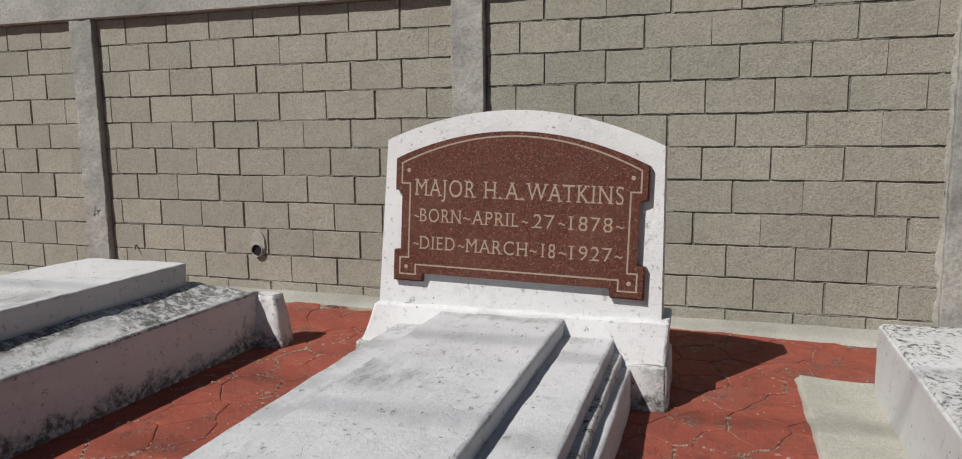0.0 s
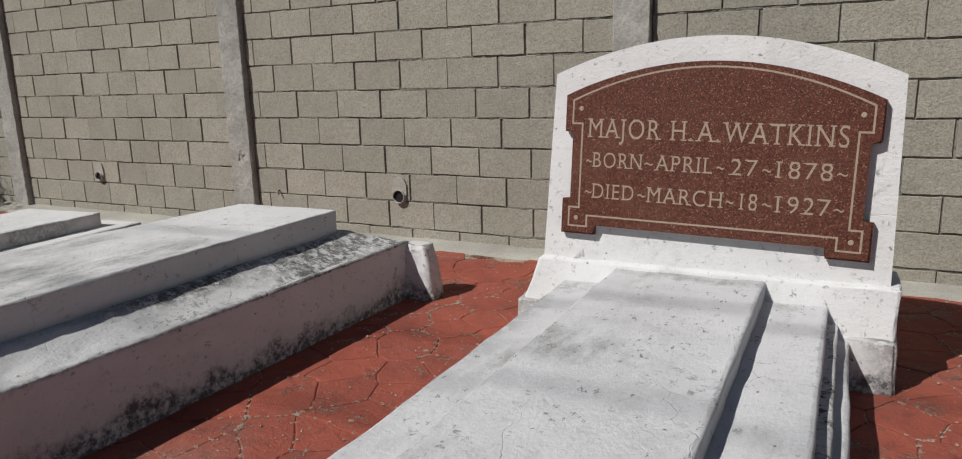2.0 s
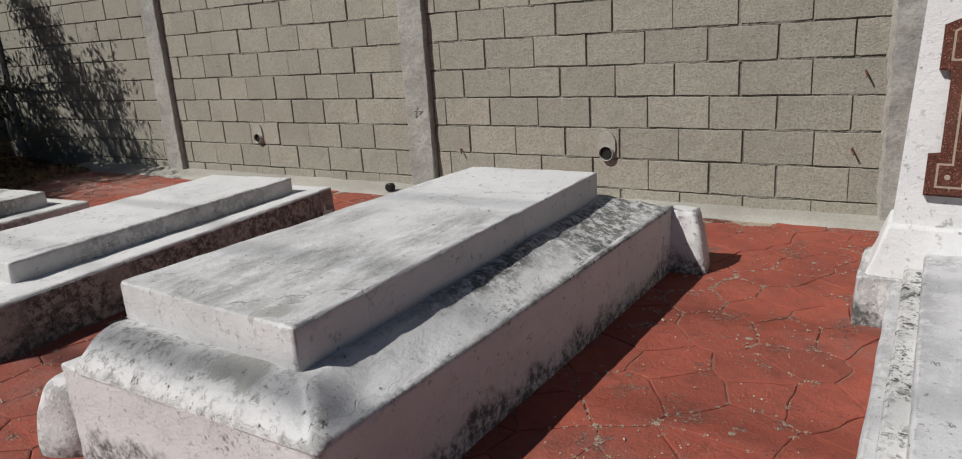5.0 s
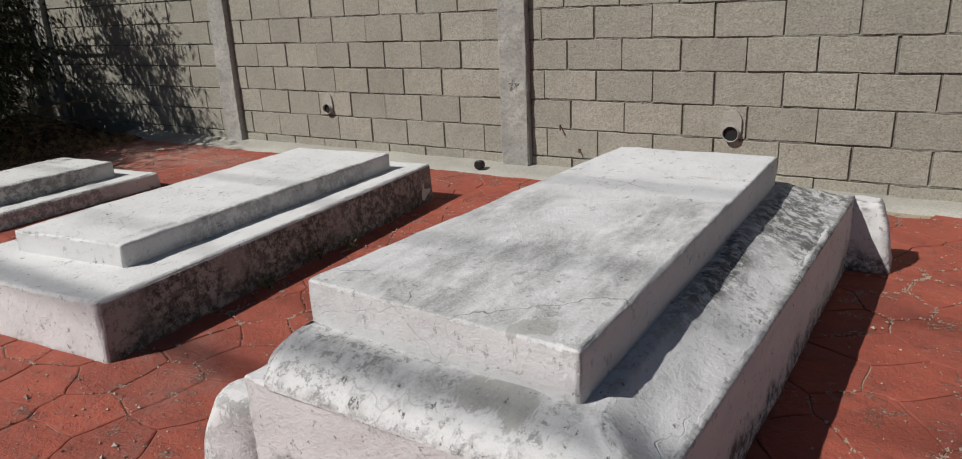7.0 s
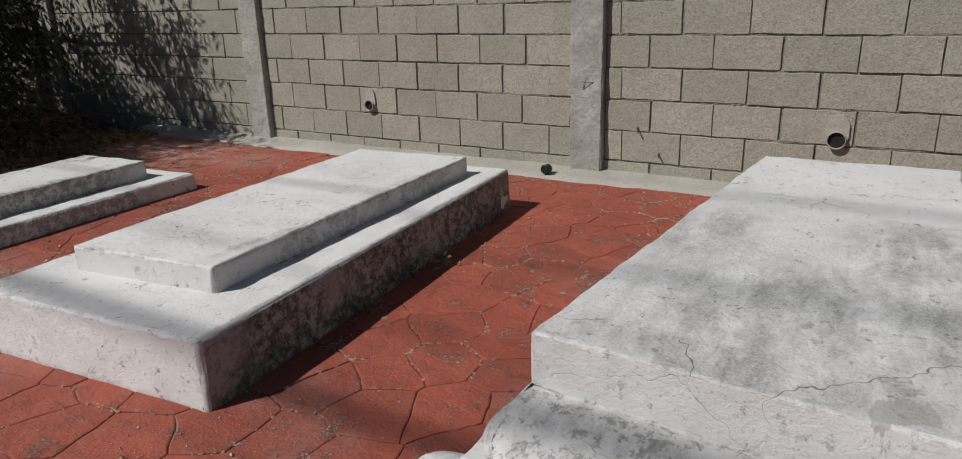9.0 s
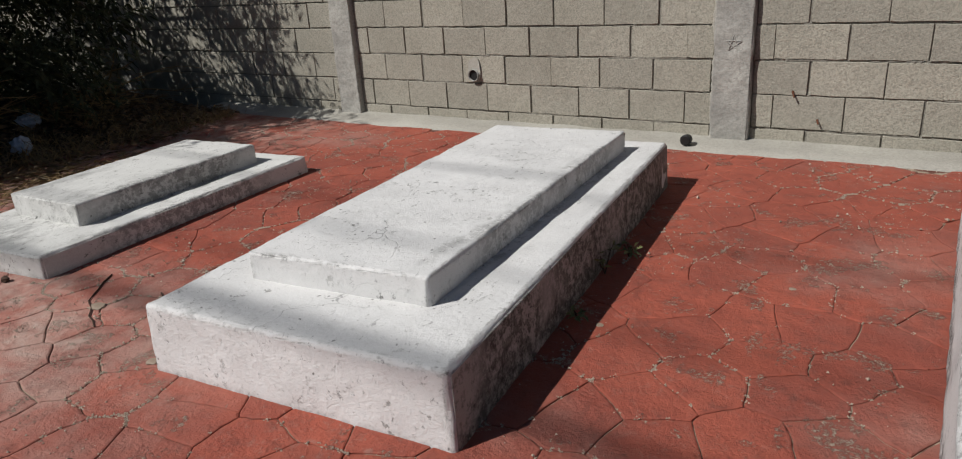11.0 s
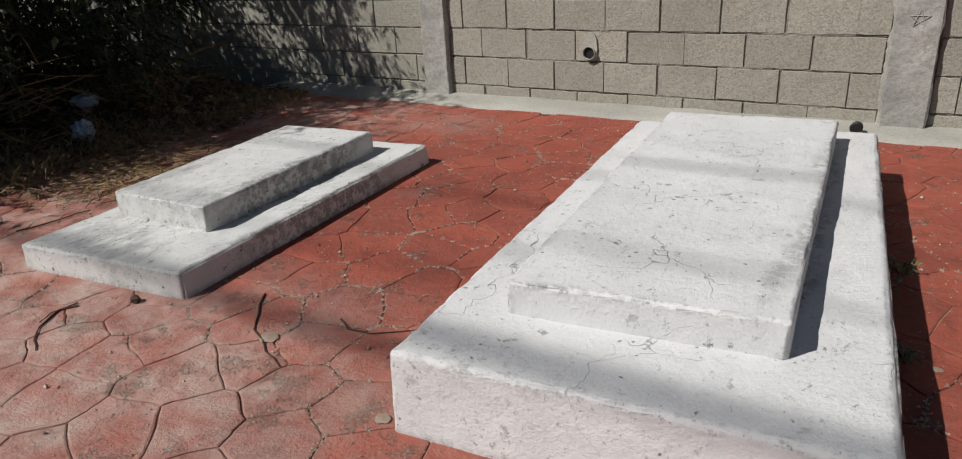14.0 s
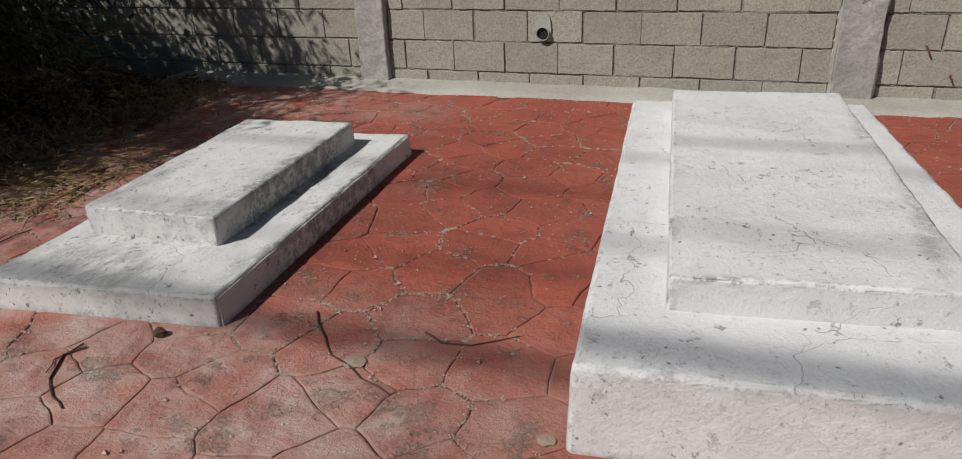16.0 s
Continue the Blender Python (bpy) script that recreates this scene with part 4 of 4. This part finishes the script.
def make_gravel():
    """Pale crumbs of mortar and small stones swept against the graves and over the paving."""
    rng.seed(33)
    verts, faces = [], []
    base = [Vector((1, 0, 0)), Vector((-0.5, 0.8, 0)), Vector((-0.5, -0.8, 0)), Vector((0.1, 0.1, 0.8)), Vector((-0.2, 0, -0.5))]
    tri = ((0, 1, 3), (1, 2, 3), (2, 0, 3), (1, 0, 4), (2, 1, 4), (0, 2, 4))
    for i in range(20000):
        x, y = rng.uniform(-8.8, 1.2), rng.uniform(0.3, 4.5)
        if covered(x, y) or noise.noise((x * 1.3, y * 1.3, 3)) < rng.uniform(-0.2, 0.45):
            continue
        s = min(0.012, rng.lognormvariate(-5.8, 0.5))
        a = len(verts)
        q = Matrix.Rotation(rng.uniform(0, 6.3), 3, "Z")
        verts.extend([q @ (b_ * s) + Vector((x, y, 0.001 + s * 0.4)) for b_ in base])
        faces.extend([tuple(a + t for t in f) for f in tri])
    tagged(link("gravel", mesh_of("gravel", verts, faces, PEBBLE)), "pale crumbs and small stones scattered on the paving", "gravel", kind="stuff")


make_gravel()


def make_weed(x, y, n, h, seed):
    rng.seed(seed)
    weed = thing("weed", "small wilted green weed growing from a joint in the paving", "weed", "weeds", (x, y, 0))
    bm = bmesh.new()
    verts, faces = [], []
    for i in range(n):
        a = rng.uniform(0, math.tau)
        top = Vector((math.cos(a) * h * 0.6, math.sin(a) * h * 0.6, h * rng.uniform(0.6, 1)))
        tube(bm, [Vector((0, 0, 0)), top * 0.5 + Vector((0, 0, 0.02)), top], [0.0025, 0.002, 0.001], 4)
        for k in range(7):
            e = Vector((rng.uniform(-1, 1), rng.uniform(-1, 1), rng.uniform(-0.1, 0.7))).normalized()
            leaf_blade(verts, faces, top * rng.uniform(0.4, 1.0), e, rng.uniform(0.025, 0.045), 0.014)
    part("stem", bm, TWIG, weed)
    link("leaves", mesh_of("leaves", verts, faces, WEED), weed, "small dull green leaves")


make_weed(-4.87, 2.60, 6, 0.13, 51)
make_weed(-4.85, 2.80, 4, 0.07, 52)
make_weed(-4.80, 2.20, 3, 0.05, 53)
STONE = chip_mesh("stone", 0.03, 0.16, 1, PEBBLE)
for x, y, s in ((-6.575, 1.484, 1.2), (-5.97, 1.32, 0.8), (-2.05, 2.9, 0.5), (0.1, 3.2, 0.5), (-4.72, 2.2, 0.5), (-4.2, 2.75, 0.45), (-1.95, 2.2, 0.4)):
    ob = new("stone", STONE)
    ob.location, ob.scale = (x, y, 0.003 * s), (s, s, s)
    tagged(ob, "small pale chip of stone on the red paving", "stone", "loose stones")
pod = new("seed_pod", chip_mesh("seed_pod", 0.022, 0.7, 4, TWIG))
pod.location = (-7.228, 1.447, 0.012)
tagged(pod, "small dark brown dried seed pod", "seed pod")


# ---- blocks of the wall ----
def block_mesh(seed):
    """One block face of unit length (x 0 to 1) and course height, with chipped, slightly uneven edges."""
    r = random.Random(seed)
    h, d = COURSE - 0.012, 0.10
    verts, n = [], 7
    rim = [(0.014 + 0.972 * i / n, 0) for i in range(n)] + [(0.986, 0), (0.986, h * 0.5)] + [(0.986 - 0.972 * i / n, h) for i in range(n)] + [(0.014, h), (0.014, h * 0.5)]
    rim = [(x + r.uniform(-0.004, 0.004), z + r.uniform(-0.0032, 0.0026)) for x, z in rim]
    for x, z in rim:
        verts.append((x, d, z))
    for x, z in rim:
        verts.append((x, 0.003, z))
    for x, z in rim:
        verts.append((x + (0.5 - x) * 0.012, r.uniform(-0.0006, 0.0008), z + (h / 2 - z) * 0.022))
    k = len(rim)
    faces = [(i, (i + 1) % k, k + (i + 1) % k, k + i) for i in range(k)] + [(k + i, k + (i + 1) % k, 2 * k + (i + 1) % k, 2 * k + i) for i in range(k)]
    faces.append(tuple(range(2 * k, 3 * k)))
    return mesh_of("block", verts, faces, BLOCK)


BLOCKS = [block_mesh(s) for s in range(10)]
# where the upright joints of each course start, bay by bay, and the length of a block there
BAYS = {
    0: (0.410, (-0.135, 0.093, -0.112, 0.121, -0.072, 0.125, -0.062, 0.132, -0.035, 0.135)),
    1: (0.402, (-4.717, -4.520, -4.725, -4.545, -4.738, -4.560, -4.757, -4.545, -4.735, -4.548)),
    2: (0.379, (-6.390, -6.605, -6.385, -6.570, -6.366, -6.580, -6.380, -6.570, -6.370, -6.580)),
}


def lay_blocks():
    rng.seed(77)
    far_v, far_f = [], []
    bays = [(-14.0, COLUMNS[0][0], 4)] + [(a[1], b_[0], 3 - i) for i, (a, b_) in enumerate(zip(COLUMNS, COLUMNS[1:]))] + [(4.73, 7, -1)]
    for x0, x1, bay in bays:
        for row in range(-1, 10):
            z = FIRST + row * COURSE + 0.006
            pitch, starts = BAYS.get(bay, (0.395, (-9.535, -9.34) * 5))
            start = starts[row] if row >= 0 else starts[1] + 0.01
            x = start - math.ceil((start - x0) / pitch) * pitch
            while x < x1 - 0.02:
                a, b_ = max(x, x0 + 0.004), min(x + pitch, x1 - 0.004)
                jig = rng.uniform(-0.006, 0.006)
                if b_ - a > 0.03:
                    me = rng.choice(BLOCKS)
                    m = Matrix.Translation((a + jig, WALL_Y + rng.uniform(-0.003, 0.002), z + rng.uniform(-0.002, 0.002))) @ Matrix.Rotation(rng.uniform(-0.004, 0.004), 4, "Y") @ Matrix.Diagonal((b_ - a, 1, 1, 1))
                    if bay in (0, 1, 2):
                        ob = new("block", me)
                        ob.parent = wall
                        ob.matrix_basis = m
                    else:
                        k = len(far_v)
                        far_v.extend([m @ v.co for v in me.vertices])
                        far_f.extend([tuple(k + i for i in p.vertices) for p in me.polygons])
                x += pitch
    ob = link("blockwork", mesh_of("blockwork", far_v, far_f, BLOCK), wall)
    ob["kind"] = "stuff"


lay_blocks()


def lay_mortar():
    """Rough mortar squeezed out of the bed joints, and smeared along the edges of the columns."""
    verts, faces = [], []
    step = 0.016
    for (_, x0), (x1, _) in zip(COLUMNS[1:], COLUMNS[2:5]):
        count = int((x1 - x0) / step)
        for row in range(0, 11):
            z = FIRST + row * COURSE
            k = len(verts)
            for i in range(count + 1):
                x = x0 + (x1 - x0) * i / count
                full = noise.noise((x * 2.3, row * 7.1, 4)) + 0.6 * noise.noise((x * 17, row * 3.3, 4))
                half = 0.0085 + 0.005 * noise.noise((x * 23, row * 5.0, 2)) + 0.003 * full
                out = 0.0065 - 0.011 * full + 0.006 * noise.noise((x * 61, row, 1))
                mid = z + 0.003 * noise.noise((x * 9, row, 7))
                verts += [(x, WALL_Y + 0.014, mid - half - 0.002), (x, WALL_Y + out + 0.001, mid - half * 0.6), (x, WALL_Y + out, mid + half * 0.5), (x, WALL_Y + 0.014, mid + half + 0.002)]
            faces += [(k + 4 * i + j, k + 4 * i + 4 + j, k + 4 * i + 5 + j, k + 4 * i + 1 + j) for i in range(count) for j in range(3)]
    ob = link("mortar_joint", mesh_of("mortar_joint", verts, faces, MORTAR), wall, "rough grey mortar squeezed from the bed joints")
    ob["kind"] = "stuff"
    for x0, x1 in COLUMNS[1:5]:
        for edge, way in ((x0, -1),):
            verts, n = [], 110
            for i in range(n + 1):
                z = 0.02 + (BEAM_Z - 0.02) * i / n
                w = 0.022 + 0.022 * noise.noise((edge, z * 6, 3)) + 0.012 * noise.noise((edge, z * 27, 8))
                lump = 0.004 * noise.noise((edge, z * 15, 5))
                verts += [(edge - way * 0.004, WALL_Y - 0.013 + lump, z), (edge + way * max(0.004, w * 0.6), WALL_Y - 0.009 + lump, z), (edge + way * max(0.007, w), WALL_Y + 0.006, z)]
            faces = [(3 * i + j, 3 * i + 1 + j, 3 * i + 4 + j, 3 * i + 3 + j) for i in range(n) for j in (0, 1)]
            link("mortar_smear", mesh_of("mortar_smear", verts, faces, APRON), wall, "ragged pale mortar along a column")


lay_mortar()


# ---- stamped stones of the paving ----
def clip(poly, p, q):
    """Keeps the side of poly that is nearer to p than to q."""
    mx, my, nx, ny = (p[0] + q[0]) / 2, (p[1] + q[1]) / 2, q[0] - p[0], q[1] - p[1]
    out = []
    for i, a in enumerate(poly):
        b_ = poly[(i + 1) % len(poly)]
        da, db = (a[0] - mx) * nx + (a[1] - my) * ny, (b_[0] - mx) * nx + (b_[1] - my) * ny
        if da <= 0:
            out.append(a)
        if (da < 0 < db) or (db < 0 < da):
            t = da / (da - db)
            out.append((a[0] + (b_[0] - a[0]) * t, a[1] + (b_[1] - a[1]) * t))
    return out


def lay_stones():
    rng.seed(11)
    step, rows = 0.262, {}
    for j in range(-6, 23):
        for i in range(-40, 20):
            rows[i, j] = ((i + 0.5 * (j % 2)) * step + rng.gauss(0, 0.058), j * step * 0.87 + rng.gauss(0, 0.058))
    far_v, far_f = [], []
    crumbs = []
    near = 0
    for (i, j), p in rows.items():
        if not (-9.95 < p[0] < 4.4 and -1.2 < p[1] < 4.62) or covered(p[0], p[1], 0.36):
            continue
        poly = [(p[0] - 0.5, p[1] - 0.5), (p[0] + 0.5, p[1] - 0.5), (p[0] + 0.5, p[1] + 0.5), (p[0] - 0.5, p[1] + 0.5)]
        for di in (-2, -1, 0, 1, 2):
            for dj in (-2, -1, 0, 1, 2):
                q = rows.get((i + di, j + dj))
                if q and q != p:
                    poly = clip(poly, p, q)
        # a wandering outline
        line = []
        for k, a in enumerate(poly):
            b_ = poly[(k + 1) % len(poly)]
            for s in (0, 0.2, 0.4, 0.6, 0.8):
                x, y = a[0] + (b_[0] - a[0]) * s, a[1] + (b_[1] - a[1]) * s
                line.append((x + 0.02 * noise.noise((x * 7, y * 7, 1)) + 0.005 * noise.noise((x * 31, y * 31, 1)), y + 0.02 * noise.noise((x * 7, y * 7, 8)) + 0.005 * noise.noise((x * 31, y * 31, 8))))
        for x, y in line:
            if noise.noise((x * 1.6, y * 1.6, 9)) > rng.uniform(-0.1, 0.5) and not covered(x, y):
                crumbs.extend((x + rng.gauss(0, 0.006), y + rng.gauss(0, 0.006)) for k in range(5))
        n = len(line)
        z = rng.uniform(-0.0012, 0.0012)
        gap = 0.0017 + 0.0026 * noise.noise((p[0] * 0.8, p[1] * 0.8, 6))
        verts = []
        for k, height in ((gap, -0.012), (gap + 0.0015, -0.002), (gap + 0.007, 0.0)):
            for x, y in line:
                d = math.hypot(p[0] - x, p[1] - y) or 1
                verts.append((x - p[0] + (p[0] - x) / d * k, y - p[1] + (p[1] - y) / d * k, height + z + (0.0015 * noise.noise((x * 9, y * 9, 2)) if height == 0 else 0)))
        faces = [(r_ * n + k, r_ * n + (k + 1) % n, (r_ + 1) * n + (k + 1) % n, (r_ + 1) * n + k) for r_ in (0, 1) for k in range(n)]
        faces.append(tuple(2 * n + k for k in range(n)))
        if -8.8 < p[0] < -1.6 and 0.75 < p[1] < 4.0 and near < 300:
            near += 1
            ob = link("paving_stone", mesh_of("paving_stone", verts, faces, RED), pavement)
            ob.location = (p[0], p[1], 0)
        else:
            k = len(far_v)
            far_v.extend([(x + p[0], y + p[1], h) for x, y, h in verts])
            far_f.extend([tuple(k + t for t in f) for f in faces])
    verts, faces = [], []
    for x, y in crumbs:
        s = rng.uniform(0.0018, 0.0045)
        k = len(verts)
        verts += [(x + s, y, 0), (x - s * 0.6, y + s, 0), (x - s * 0.6, y - s, 0), (x, y, s * 1.1), (x, y, -s)]
        faces += [(k, k + 1, k + 3), (k + 1, k + 2, k + 3), (k + 2, k, k + 3), (k + 1, k, k + 4), (k + 2, k + 1, k + 4), (k, k + 2, k + 4)]
    tagged(link("joint_crumbs", mesh_of("joint_crumbs", verts, faces, PEBBLE)), "pale sandy crumbs lying along the paving joints", "gravel", kind="stuff")
    ob = link("outer_stones", mesh_of("outer_stones", far_v, far_f, RED), pavement)
    ob["kind"] = "stuff"


lay_stones()


# ---- unseen overhead wires behind the walk, added so that their soft shadows cross the graves, and poles added to hold them ----
def make_wires():
    h = 11.0
    poles = []
    for px in (-34.0, 26.0):
        pole = thing("utility_pole", "tall weathered wooden pole out of view, added to carry the overhead wires", "utility pole", "poles", (px, -6.2, 0))
        bm = bmesh.new()
        tube(bm, [(0, 0, -0.1), (0, 0, 5), (0, 0, 11.6)], [0.16, 0.14, 0.11], 12)
        part("shaft", bm, BARK, pole)
        block_part("crossarm", quad_prism(rect(-0.06, 0.06, -1.6, 1.6), h - 0.14, h - 0.02), BARK, pole, "", r=0.01, step=0.5, rough=0)
    for ground_y, slope, r in ((1.61, 0.0, 0.032), (2.17, 0.03, 0.011), (2.98, 0.04, 0.013)):
        y = ground_y + SUN_DIR.y * -h
        bm = bmesh.new()
        xs = [-34, -20, -5, 10, 26]
        tube(bm, [(x, y + slope * (x + 5 + h * SUN_DIR.x), h) for x in xs], [r] * 5, 8)
        tagged(part("overhead_wire", bm, BLACK), "thick black overhead wire out of view, added for a soft shadow band", "wire", "overhead wires")


make_wires()
